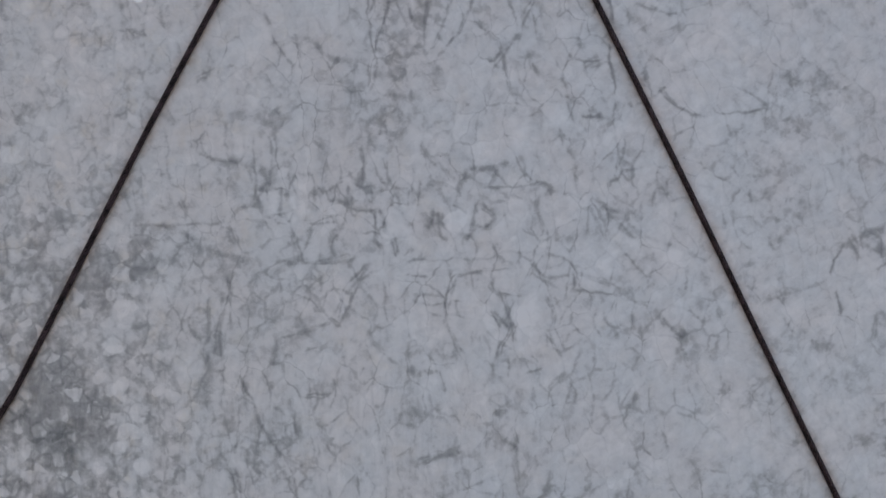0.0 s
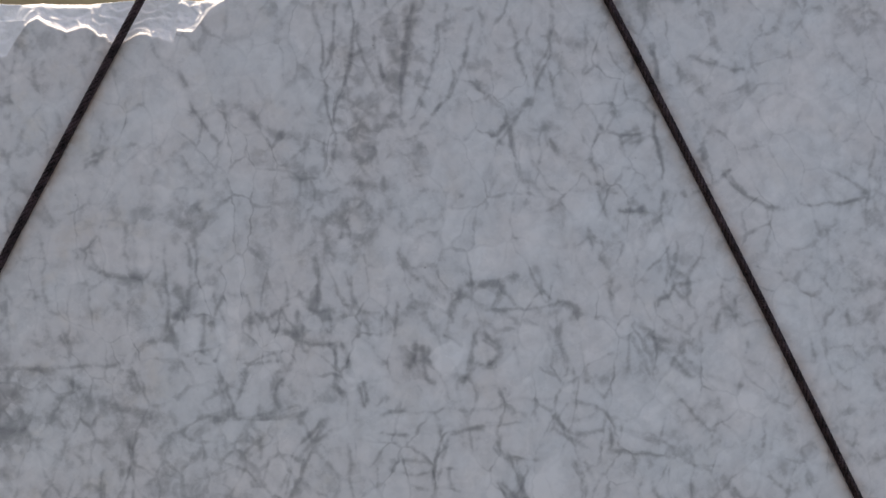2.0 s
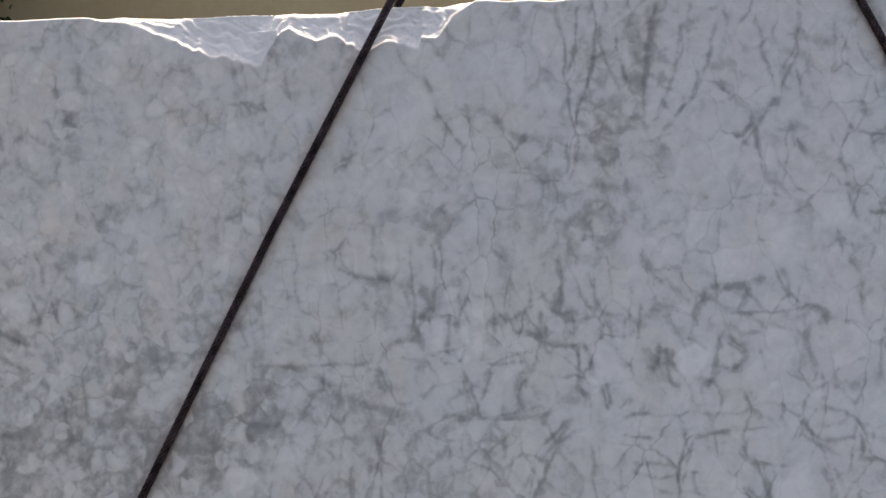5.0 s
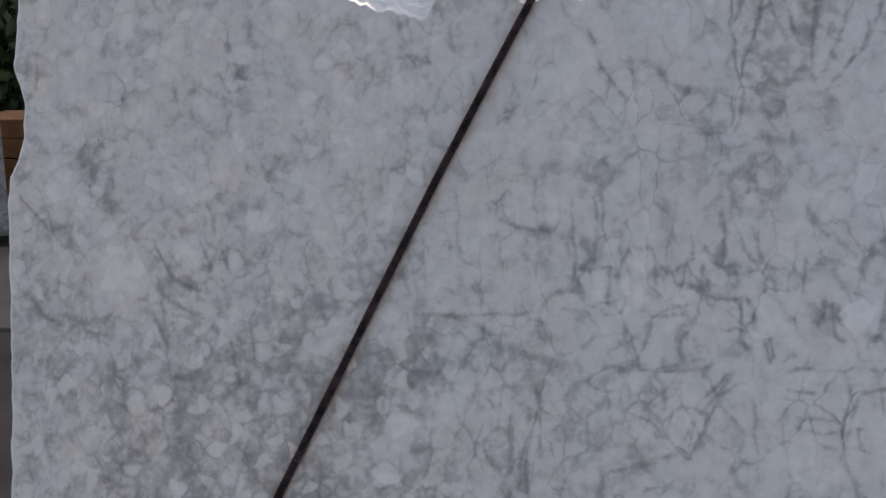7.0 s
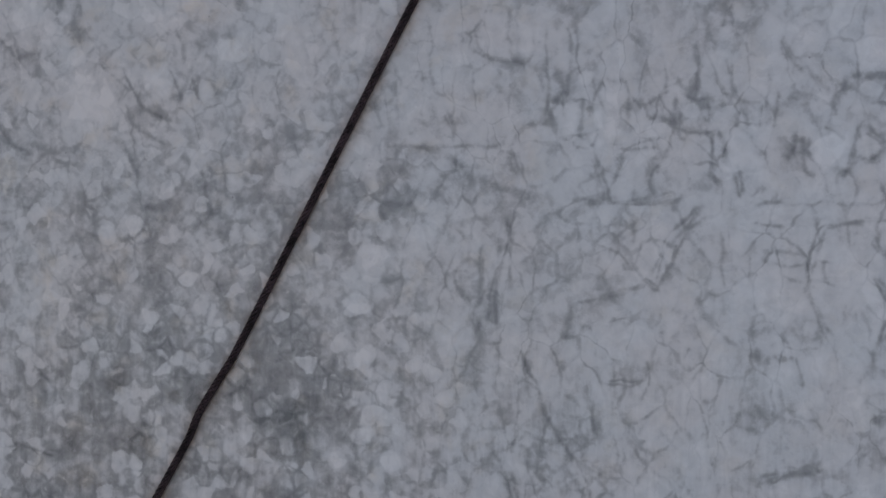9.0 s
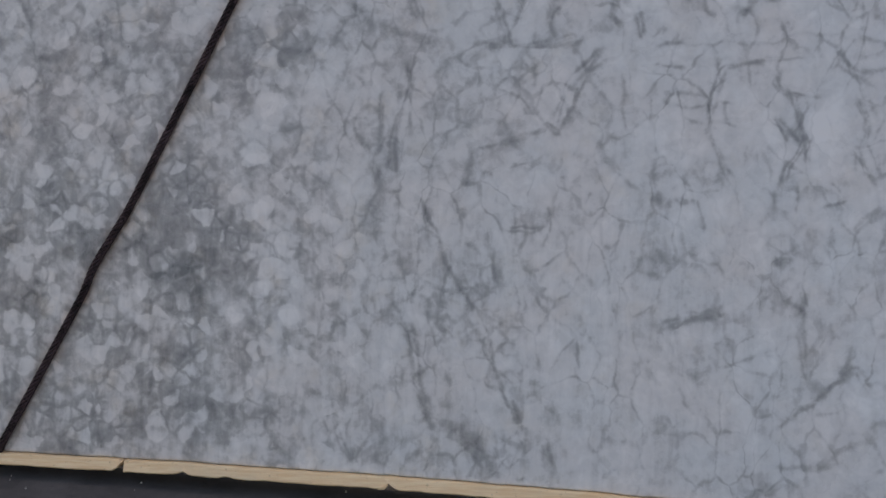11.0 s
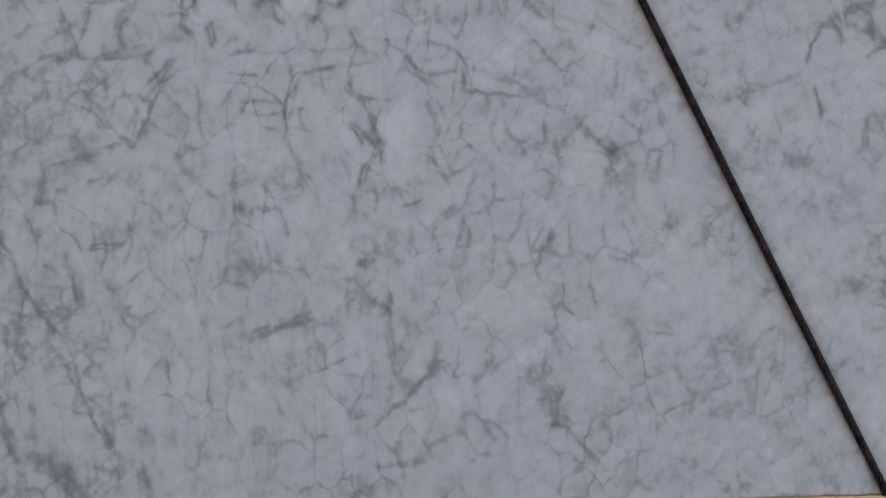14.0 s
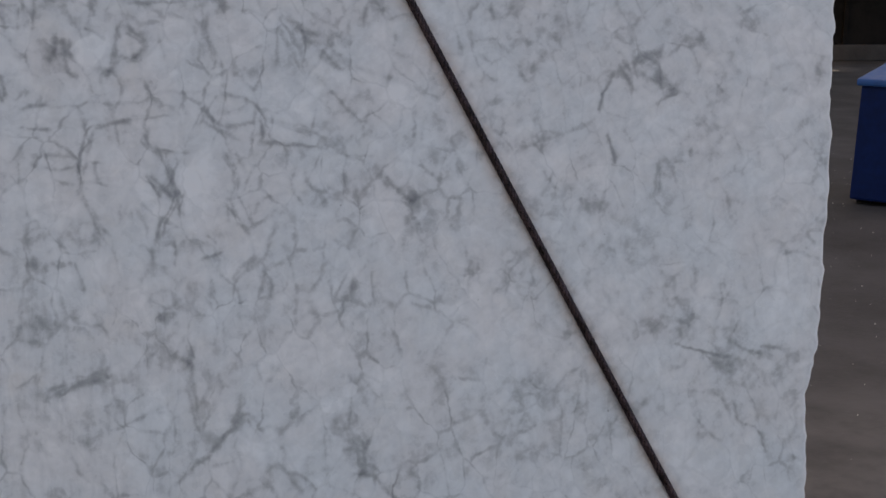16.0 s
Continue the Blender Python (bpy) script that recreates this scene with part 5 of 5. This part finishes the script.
def marble_slab():
    nu, nv = 1240, 640
    s, t = np.meshgrid(np.linspace(0, 1, nu), np.linspace(0, 1, nv))
    u = -1.6 + 3.1 * s
    v = -1.6 * (1 - t)
    for _ in range(4):
        left, right = slab_left(v), slab_right(v)
        u = left + (right - left) * s
        low, high = slab_bottom(u), slab_top(u)
        v = low + (high - low) * t
    fields = {name: np.zeros(u.shape) for name in ("vein", "grey", "pale", "warm", "rubble", "raw", "rust")}
    figure(u, v, fields)
    # broad tone of this block, partly painted shade: greyer low down, cleaner above it
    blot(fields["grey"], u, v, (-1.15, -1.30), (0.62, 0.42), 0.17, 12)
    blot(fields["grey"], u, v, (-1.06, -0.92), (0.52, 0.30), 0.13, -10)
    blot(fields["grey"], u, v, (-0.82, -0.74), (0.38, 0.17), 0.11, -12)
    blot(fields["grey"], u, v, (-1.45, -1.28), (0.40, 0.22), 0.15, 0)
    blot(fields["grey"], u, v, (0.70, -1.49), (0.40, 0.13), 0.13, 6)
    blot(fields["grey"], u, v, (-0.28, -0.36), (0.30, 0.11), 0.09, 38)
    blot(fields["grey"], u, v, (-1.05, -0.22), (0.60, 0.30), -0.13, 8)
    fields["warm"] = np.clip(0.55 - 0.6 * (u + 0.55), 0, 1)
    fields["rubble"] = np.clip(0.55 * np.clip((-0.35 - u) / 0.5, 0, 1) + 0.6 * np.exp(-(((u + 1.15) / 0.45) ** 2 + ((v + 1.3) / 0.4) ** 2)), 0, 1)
    # red-brown tint on the stone close along both slings
    for line in (LEFT_ROPE, RIGHT_ROPE):
        for (ua, _, va), (ub, _, vb) in zip(line, line[1:]):
            d, _ = seg_distance(u, v, (ua, va), (ub, vb))
            fields["rust"] = np.maximum(fields["rust"], np.exp(-((d / 0.020) ** 2)))
    # the broken upper corner: shelving flakes struck off the front arris
    y = np.zeros(u.shape)
    rim = 0.0045
    out = np.minimum(np.minimum(u - left, right - u), np.minimum(high - v, v - low))
    y += np.clip(1 - out / rim, 0, 1) ** 2 * 0.0025
    floor = CHIP(u, v)
    y = np.maximum(y, floor)
    # raw broken stone, plus a pale rim painted in as lit edges
    fields["raw"] = np.maximum(np.clip(floor / 0.003, 0, 1), np.clip(1.3 - np.minimum(out, high - v) / 0.005, 0, 1) * (v - low > 0.008))
    front = np.stack([u, y, v], -1).reshape(-1, 3)
    index = np.arange(nu * nv).reshape(nv, nu)
    quads = np.stack([index[:-1, :-1], index[:-1, 1:], index[1:, 1:], index[1:, :-1]], -1).reshape(-1, 4)
    ring = np.concatenate([index[0, :], index[1:, -1], index[-1, -2::-1], index[-2:0:-1, 0]])
    rounds, steps = [ring], 3
    verts, faces = [front], [quads]
    base = nu * nv
    rng = np.random.RandomState(4)
    for k in range(1, steps + 1):
        p = front[ring].copy()
        p[:, 1] = p[:, 1] + (THICK - p[:, 1]) * k / steps
        if k < steps:
            p[:, [0, 2]] += rng.uniform(-0.0012, 0.0012, (len(ring), 2))
        verts.append(p)
        rounds.append(base + np.arange(len(ring)))
        base += len(ring)
    for a, b in zip(rounds, rounds[1:]):
        faces.append(np.stack([a, b, np.roll(b, -1), np.roll(a, -1)], -1))
    verts.append(np.array([[front[:, 0].mean(), THICK, front[:, 2].mean()]]))
    co, quad = np.concatenate(verts), np.concatenate(faces)
    last = rounds[-1]
    tris = np.stack([last, np.full(len(last), base), np.roll(last, -1)], -1)
    me = bpy.data.meshes.new("marble_slab")
    me.vertices.add(len(co))
    me.vertices.foreach_set("co", co.ravel())
    me.loops.add(quad.size + tris.size)
    me.loops.foreach_set("vertex_index", np.concatenate([quad.ravel(), tris.ravel()]))
    me.polygons.add(len(quad) + len(tris))
    me.polygons.foreach_set("loop_start", np.concatenate([np.arange(len(quad)) * 4, quad.size + np.arange(len(tris)) * 3]))
    me.update(calc_edges=True)
    me.validate()
    smooth = np.zeros(len(me.polygons), bool)
    smooth[: len(quads)] = True
    me.polygons.foreach_set("use_smooth", smooth)
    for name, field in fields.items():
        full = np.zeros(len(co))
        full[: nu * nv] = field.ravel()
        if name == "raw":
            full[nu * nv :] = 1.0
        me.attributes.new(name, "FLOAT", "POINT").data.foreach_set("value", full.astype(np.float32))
    me.materials.append(MARBLE)
    ob = new("marble_slab", me)
    ob.matrix_world = SLAB
    tagged(ob, "polished white-grey veined marble slab with chipped top edge leaning back", "stone slab")


def CHIP(u, v):
    """How far the front is broken back, in metres: shelving flakes struck off below the top edge."""
    drop = slab_top(u) - v
    along = [-1.11, -1.01, -0.93, -0.83, -0.768, -0.748, -0.728, -0.712, -0.69, -0.66, -0.62, -0.60, -0.565, -0.53, -0.50, -0.462, -0.455, -0.43, -0.412, -0.395, -0.35]
    reach = np.interp(u, along, [0, 0.022, 0.055, 0.092, 0.104, 0.066, 0.040, 0.034, 0.050, 0.062, 0.050, 0.064, 0.082, 0.074, 0.080, 0.088, 0.066, 0.070, 0.052, 0.028, 0])
    reach = reach * (1 + ripple(u, 21, (30, 0.07), (90, 0.05)))
    nick = 0.009 * np.clip(ripple(u, 23, (9, 1.0)) - 0.45, 0, 1) * 2
    reach = np.maximum(reach, nick)
    out = np.zeros(u.shape)
    hit = (drop < reach) & (reach > 0.002)
    uu, vv, dd, rr = u[hit], v[hit], drop[hit], reach[hit]
    rise = rr - dd
    # steep at the scarp, then shelving back in steps that run aslant through the flake
    wave = 1.3 * ripple(uu + 0.5 * vv, 41, (6, 1.0), (15, 0.7)) + 0.5 * ripple(uu * 0.8 - vv, 43, (33, 1.0)) + 0.2 * ripple(uu + 1.4 * vv, 44, (80, 1.0))
    p = rise / 0.030 + wave
    q = p - np.floor(p)
    step = np.clip(q / 0.2, 0, 1) - q
    lift = 0.031 * (1 - np.exp(-rise * 0.50 / 0.031)) + 0.0050 * step * np.clip(rise / 0.012, 0, 1)
    fine = 0.0007 * ripple(uu + 0.5 * vv, 47, (50, 1.0), (120, 0.6)) + 0.0006 * ripple(vv * 1.2 - 0.4 * uu, 48, (70, 1.0), (150, 0.5))
    start = 0.0020 * np.clip(rise / 0.004, 0, 1)
    edge = np.clip((0.012 - dd) / 0.012, 0, 1) ** 2 * 0.006
    # the long flake feathers out towards its tip
    lift = lift * np.where((uu > -0.82) & (uu < -0.735) & (dd > 0.034), np.clip((-0.748 - uu) / 0.06, 0.05, 1), 1)
    out[hit] = np.clip(start + lift + edge + fine * np.clip(rise / 0.01, 0, 1), 0, 0.027)
    return out


marble_slab()


# ---- lifting slings ----
def rope_leg(points, name, parent, radius=0.0082, lay=0.078, turns=0.0):
    """Six strands laid round a core along a line of points."""
    pts = [Vector(p) for p in points]
    path, step = [], 0.007
    for a, b in zip(pts, pts[1:]):
        k = max(1, int((b - a).length / step))
        path += [a.lerp(b, i / k) for i in range(k)]
    path.append(pts[-1])
    for _ in range(6):
        path = [path[0]] + [(path[i - 1] + 2 * path[i] + path[i + 1]) / 4 for i in range(1, len(path) - 1)] + [path[-1]]
    leg = part(name, tube(path[:: 4] + [path[-1]], radius * 0.55, 6), STEEL, parent, smooth=True)
    strand = radius * 0.36
    for k in range(6):
        line, run = [], 0.0
        for i, p in enumerate(path):
            way = (path[min(i + 1, len(path) - 1)] - path[max(i - 1, 0)]).normalized()
            side = way.cross(Vector((0, 1, 0.02))).normalized()
            up = side.cross(way)
            run += (p - path[i - 1]).length if i else 0
            a = 2 * math.pi * (k / 6 - run / lay) + turns
            line.append(p + (radius - strand) * (math.cos(a) * side + math.sin(a) * up))
        part("strand", tube(line, strand, 6), STEEL, leg, smooth=True)
    return leg


def sling(front, back, label):
    ob = thing("wire_rope_sling", SLAB)
    rope_leg(front, "front_leg", ob)
    rope_leg(back, "back_leg", ob, turns=0.4)
    tagged(ob, label, "wire rope", group="slings round the slab")


sling(LEFT_ROPE, [(-0.05, 0.022, 0.846), (-0.488, BEHIND, 0.045), (-1.33, BEHIND, -1.56), (-1.365, 0.02, -1.595)], "dark oily rusted wire rope sling with a kink")
sling(RIGHT_ROPE, [(-0.058, 0.022, 0.86), (0.338, BEHIND, 0.045), (1.09, BEHIND, -1.63), (1.103, 0.02, -1.674)], "dark oily straight wire rope sling")


# ---- batten under the slab ----
def batten():
    ob = thing("wooden_batten", SLAB)
    dents = ((-0.979, 0.006, 0.014), (-0.893, 0.005, 0.012), (-0.576, 0.010, 0.013), (0.2, 0.004, 0.02), (0.75, 0.006, 0.012))
    for start, stop in ((-1.64, -1.1025), (-1.0985, 1.46)):
        bm = bmesh.new()
        n = int((stop - start) / 0.010)
        rows = []
        for i in range(n + 1):
            x = start + (stop - start) * i / n
            top = float(slab_bottom(np.array(x))) - 0.001
            dent = max(deep * max(0, 1 - abs(x - at) / wide) for at, deep, wide in dents)
            if start < -1.5:
                dent = max(dent, 0.017 * max(0, 1 - (stop - x) / 0.016))
            low = top - 0.0225 + 0.0010 * noise.noise((x * 30, 0, 0)) + 0.0006 * noise.noise((x * 110, 3, 0)) + dent
            y0 = -0.0125 + 0.0008 * noise.noise((x * 12, 5, 0))
            ring = ((x, y0 + 0.003, top), (x, y0, top - 0.0022), (x, y0 - 0.006, low + 0.0025), (x, y0 - 0.003, low), (x, 0.06, low), (x, 0.06, top))
            rows.append([bm.verts.new(p) for p in ring])
        for a, b in zip(rows, rows[1:]):
            for k in range(6):
                bm.faces.new((a[k], a[(k + 1) % 6], b[(k + 1) % 6], b[k]))
        bm.faces.new(rows[0]), bm.faces.new(rows[-1][::-1])
        bmesh.ops.recalc_face_normals(bm, faces=bm.faces)
        part("length", bm, TIMBER, ob)
    part("splinter", tube([(-0.596, -0.019, -1.611), (-0.584, -0.022, -1.6075), (-0.577, -0.0225, -1.602)], [0.0012, 0.0034, 0.0010], 6), TIMBER, ob, "curled pale splinter")
    tagged(ob, "pale yellow timber batten with split notches under the slab", "batten")


batten()


# ---- building behind ----
def building():
    ob = thing("building", pose(0, 11.5, 0))
    # height and right end are set so the unseen upper wall shades the yard
    x0, x1, high = -6.4, 7.5, 18.4
    hx0, hx1, hz0, hz1 = -0.018, 0.628, 0.80, 2.10
    for lo, hi in (((x0, 0.02, 0), (hx0, 0.3, high)), ((hx1, 0.02, 0), (x1, 0.3, high)), ((hx0, 0.02, 0), (hx1, 0.3, hz0)), ((hx0, 0.02, hz1), (hx1, 0.3, high))):
        part("wall", block(lo, hi), RENDERED, ob)
    # broad boards with open joints between them
    pitch, z = 0.42, 1.478 - 0.42 * 3
    rows = [(0.0, z - 0.008)]
    while z < high - 0.1:
        rows.append((z, min(z + pitch - 0.008, high)))
        z += pitch
    for z0, z1 in rows:
        if z1 < hz0 or z0 > hz1:
            spans = [(x0, x1)]
        else:
            spans = [(x0, hx0 - 0.02), (hx1 + 0.02, x1)]
        for a, b in spans:
            part("board", block((a, -0.004, z0), (b, 0.019, z1), 0.004), RENDERED, ob)
    win = part("window", block((hx0 + 0.001, 0.16, hz0), (hx1 - 0.001, 0.18, hz1)), GLASS, ob, "dark louvred window with white frame")
    f = 0.075
    for lo, hi in (((hx0 - 0.018, -0.04, hz0 - 0.018), (hx0 + f, 0.15, hz1 + 0.018)), ((hx1 - f, -0.04, hz0 - 0.018), (hx1 + 0.018, 0.15, hz1 + 0.018)), ((hx0 + f, -0.035, hz0 - 0.018), (hx1 - f, 0.15, hz0 + f)), ((hx0 + f, -0.035, hz1 - f), (hx1 - f, 0.15, hz1 + 0.018))):
        part("window_frame", block(lo, hi, 0.008), WHITE, win)
    z = 0.893
    while z < hz1 - f - 0.08:
        bm = block((hx0 + f, -0.03, -0.032), (hx1 - f, -0.008, 0.032), 0.006)
        bmesh.ops.rotate(bm, verts=bm.verts, cent=(0, -0.02, 0), matrix=Matrix.Rotation(radians(-14), 3, "X"))
        bmesh.ops.translate(bm, verts=bm.verts, vec=(0, 0.012, z + 0.032))
        part("slat", bm, WHITE, win)
        z += 0.2
    part("conduit", tube([(-5.2, -0.016, 1.462), (-3.2, -0.016, 1.466), (-1.117, -0.016, 1.460)], 0.011, 8), RUST, ob, "thin dark brown conduit along the wall", smooth=True)
    tagged(ob, "ochre boarded building in shade with a small louvred window", "building")


building()


# ---- shed standing for deep shade ----
def shed():
    ob = thing("deep_shade_shed", pose(7.55, 12.8, 0))
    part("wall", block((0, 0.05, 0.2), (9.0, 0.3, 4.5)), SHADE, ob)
    # plinth added for the paler band along the wall's foot
    part("plinth", block((0, 0.0, 0), (9.0, 0.3, 0.198), 0.01), ASPHALT, ob, "dusty grey concrete plinth")
    for i in range(13):
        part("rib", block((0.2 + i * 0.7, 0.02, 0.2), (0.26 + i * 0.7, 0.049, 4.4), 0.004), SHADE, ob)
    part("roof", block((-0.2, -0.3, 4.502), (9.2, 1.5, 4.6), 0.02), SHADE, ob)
    tagged(ob, "ribbed shed wall coloured almost black as deep shade, on a grey plinth", "shed")


shed()


# ---- blue bin ----
def blue_bin():
    ob = thing("blue_steel_bin", pose(3.365, 3.47, 0, 0, 0, -48))
    slope = 0.13
    bm = block((0, 0, 0.016), (0.95, 0.75, 0.562), 0.012)
    for v in bm.verts:
        k = 0.012 * (v.co.z / 0.5)
        v.co.x += k if v.co.x < 0.4 else -k
        v.co.y += k if v.co.y < 0.4 else -k
        v.co.z += slope * v.co.y if v.co.z > 0.3 else 0.0
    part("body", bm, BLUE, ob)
    bm = block((-0.004, -0.010, 0.564), (0.954, 0.75, 0.599), 0.012)
    for v in bm.verts:
        v.co.z += slope * v.co.y
    part("lid", bm, LID, ob, "sloping blue lid coloured lighter as sky-lit")
    for x, y in ((0.03, 0.03), (0.85, 0.03), (0.03, 0.65), (0.85, 0.65)):
        part("foot", block((x, y, 0), (x + 0.07, y + 0.07, 0.015)), SHADE, ob)
    part("handle", tube([(0.4, -0.001, 0.42), (0.4, -0.03, 0.42), (0.55, -0.03, 0.42), (0.55, -0.001, 0.42)], 0.008, 8), SHADE, ob)
    tagged(ob, "deep blue painted steel bin, body darkened as shade, sloping lid, on asphalt", "bin")


blue_bin()


# ---- wrapped bundle, crate and hedge ----
def bundle():
    ob = thing("wrapped_bundle", pose(-4.245, 4.63, 0, 0, 0, 30))
    bm = bmesh.new()
    nx, nz = 26, 14
    ring = {}
    for i in range(nx + 1):
        for k in range(nz + 1):
            x, z = -1.9 * i / nx, 0.05 + 0.69 * k / nz
            fold = 0.024 * noise.noise((x * 11, 0, z * 2.0)) + 0.008 * noise.noise((x * 22, 4, z * 6))
            ring[i, k] = bm.verts.new((x, fold, z + 0.012 * noise.noise((x * 5, 1, 0)) * (k == nz)))
    for i in range(nx):
        for k in range(nz):
            bm.faces.new((ring[i, k], ring[i, k + 1], ring[i + 1, k + 1], ring[i + 1, k]))
    made = bmesh.ops.extrude_face_region(bm, geom=bm.faces[:])
    bmesh.ops.translate(bm, verts=[g for g in made["geom"] if isinstance(g, bmesh.types.BMVert)], vec=(0, 0.32, 0))
    bmesh.ops.recalc_face_normals(bm, faces=bm.faces)
    part("film_cover", bm, FILM, ob, smooth=True)
    for x in (-0.25, -1.0, -1.75):
        part("bearer", block((x, -0.03, 0), (x + 0.1, 0.36, 0.048), 0.004), BARK, ob)
    part("strap", tube([(-1.9, -0.02, 0.58), (-1.0, -0.03, 0.585), (-0.01, -0.024, 0.58)], 0.006, 6), SHADE, ob)
    tagged(ob, "grey film-wrapped stone bundle standing on timber bearers", "bundle")


bundle()


def crate():
    ob = thing("wooden_crate", pose(-4.85, 5.2, 0))
    for k in range(5):
        part("board", block((0.0, -0.012, 0.04 + 0.124 * k), (0.9, 0.01, 0.155 + 0.124 * k), 0.004), RUST, ob)
    for x in (0.03, 0.8):
        part("post", block((x, 0.011, 0), (x + 0.07, 0.08, 0.655), 0.004), RUST, ob)
    part("side", block((0.0, 0.081, 0.04), (0.9, 0.55, 0.64), 0.006), RUST, ob)
    part("base", block((0.03, 0.081, 0.0), (0.87, 0.52, 0.039)), RUST, ob)
    tagged(ob, "orange-brown boarded wooden crate behind the wrapped bundle", "crate")


crate()


def tree(at, height, seed):
    rng = random.Random(seed)
    ob = thing("tree", pose(*at))
    trunk = [(0, 0, -0.02)]
    for k in range(1, 7):
        trunk.append((trunk[-1][0] + rng.uniform(-0.08, 0.08), trunk[-1][1] + rng.uniform(-0.08, 0.08), height * 0.85 * k / 6))
    part("trunk", tube(trunk, [0.11 * (1 - 0.12 * k) for k in range(7)], 9), BARK, ob, smooth=True)
    tips = []
    for k in range(16):
        z = rng.uniform(0.25, height * 0.8)
        a = rng.uniform(0, 6.28)
        r = rng.uniform(0.6, 1.5)
        end = Vector((r * math.cos(a), r * math.sin(a), z + rng.uniform(0.1, 0.7)))
        mid = Vector((0.5 * end.x, 0.5 * end.y, z + 0.2))
        part("limb", tube([(0, 0, z), mid, end], [0.035, 0.022, 0.006], 6), BARK, ob, smooth=True)
        tips += [end, mid.lerp(end, 0.5), mid]
    verts, faces = [], []
    for k in range(15000):
        tip = tips[rng.randrange(len(tips))]
        c = tip + Vector((rng.gauss(0, 0.30), rng.gauss(0, 0.30), rng.gauss(0, 0.26)))
        if c.z < 0.08:
            continue
        m = Euler((rng.uniform(0, 6.28), rng.uniform(0, 6.28), rng.uniform(0, 6.28))).to_matrix()
        w, h = rng.uniform(0.03, 0.05), rng.uniform(0.06, 0.10)
        n0 = len(verts)
        for p in ((0, -h, 0), (w, 0, 0.008), (0, h, 0), (-w, 0, 0.008)):
            verts.append(c + m @ Vector(p))
        faces.append((n0, n0 + 1, n0 + 2, n0 + 3))
    me = bpy.data.meshes.new("crown")
    me.from_pydata([tuple(v) for v in verts], [], faces)
    me.materials.append(LEAF)
    crown = new("crown", me)
    crown.parent = ob
    tagged(ob, "dense dark green leafy tree in deep shade", "tree", group="trees behind the yard")


tree((-7.6, 11.2, 0), 5.2, 2)
tree((-9.4, 12.2, 0), 6.0, 5)
tree((-11.6, 11.6, 0), 5.4, 9)
tree((-6.9, 9.4, 0), 2.0, 23)
tree((-8.1, 9.9, 0), 2.3, 27)
tree((-9.5, 9.6, 0), 2.2, 29)
tree((-8.4, 14.0, 0), 5.6, 14)
tree((-10.2, 15.0, 0), 6.2, 17)
tree((-12.4, 14.6, 0), 6.2, 19)


# ---- chips strewn on the ground ----
def chips():
    rng = random.Random(12)
    verts, faces = [], []
    for k in range(900):
        if k % 3:
            x, y = rng.uniform(1.2, 4.2), rng.uniform(-0.6, 5.5)
        else:
            x, y = rng.uniform(-3.2, 2.0), rng.uniform(-0.7, 1.0)
        r = rng.uniform(0.0018, 0.0045) * (1.8 if rng.random() < 0.12 else 1)
        turn, n0 = rng.uniform(0, 6.28), len(verts)
        for j in range(5):
            a = turn + j * 1.257
            q = r * rng.uniform(0.5, 1.3)
            verts.append((x + q * math.cos(a), y + 0.6 * q * math.sin(a), -0.012))
        verts.append((x + rng.uniform(-0.3, 0.3) * r, y, r * rng.uniform(0.1, 0.3) - 0.004))
        faces += [(n0 + j, n0 + (j + 1) % 5, n0 + 5) for j in range(5)]
    me = bpy.data.meshes.new("stone_chips")
    me.from_pydata(verts, [], faces)
    me.materials.append(STONE)
    tagged(new("stone_chips", me), "tiny pale stone chips scattered over the asphalt", "stone chips", kind="stuff")


chips()
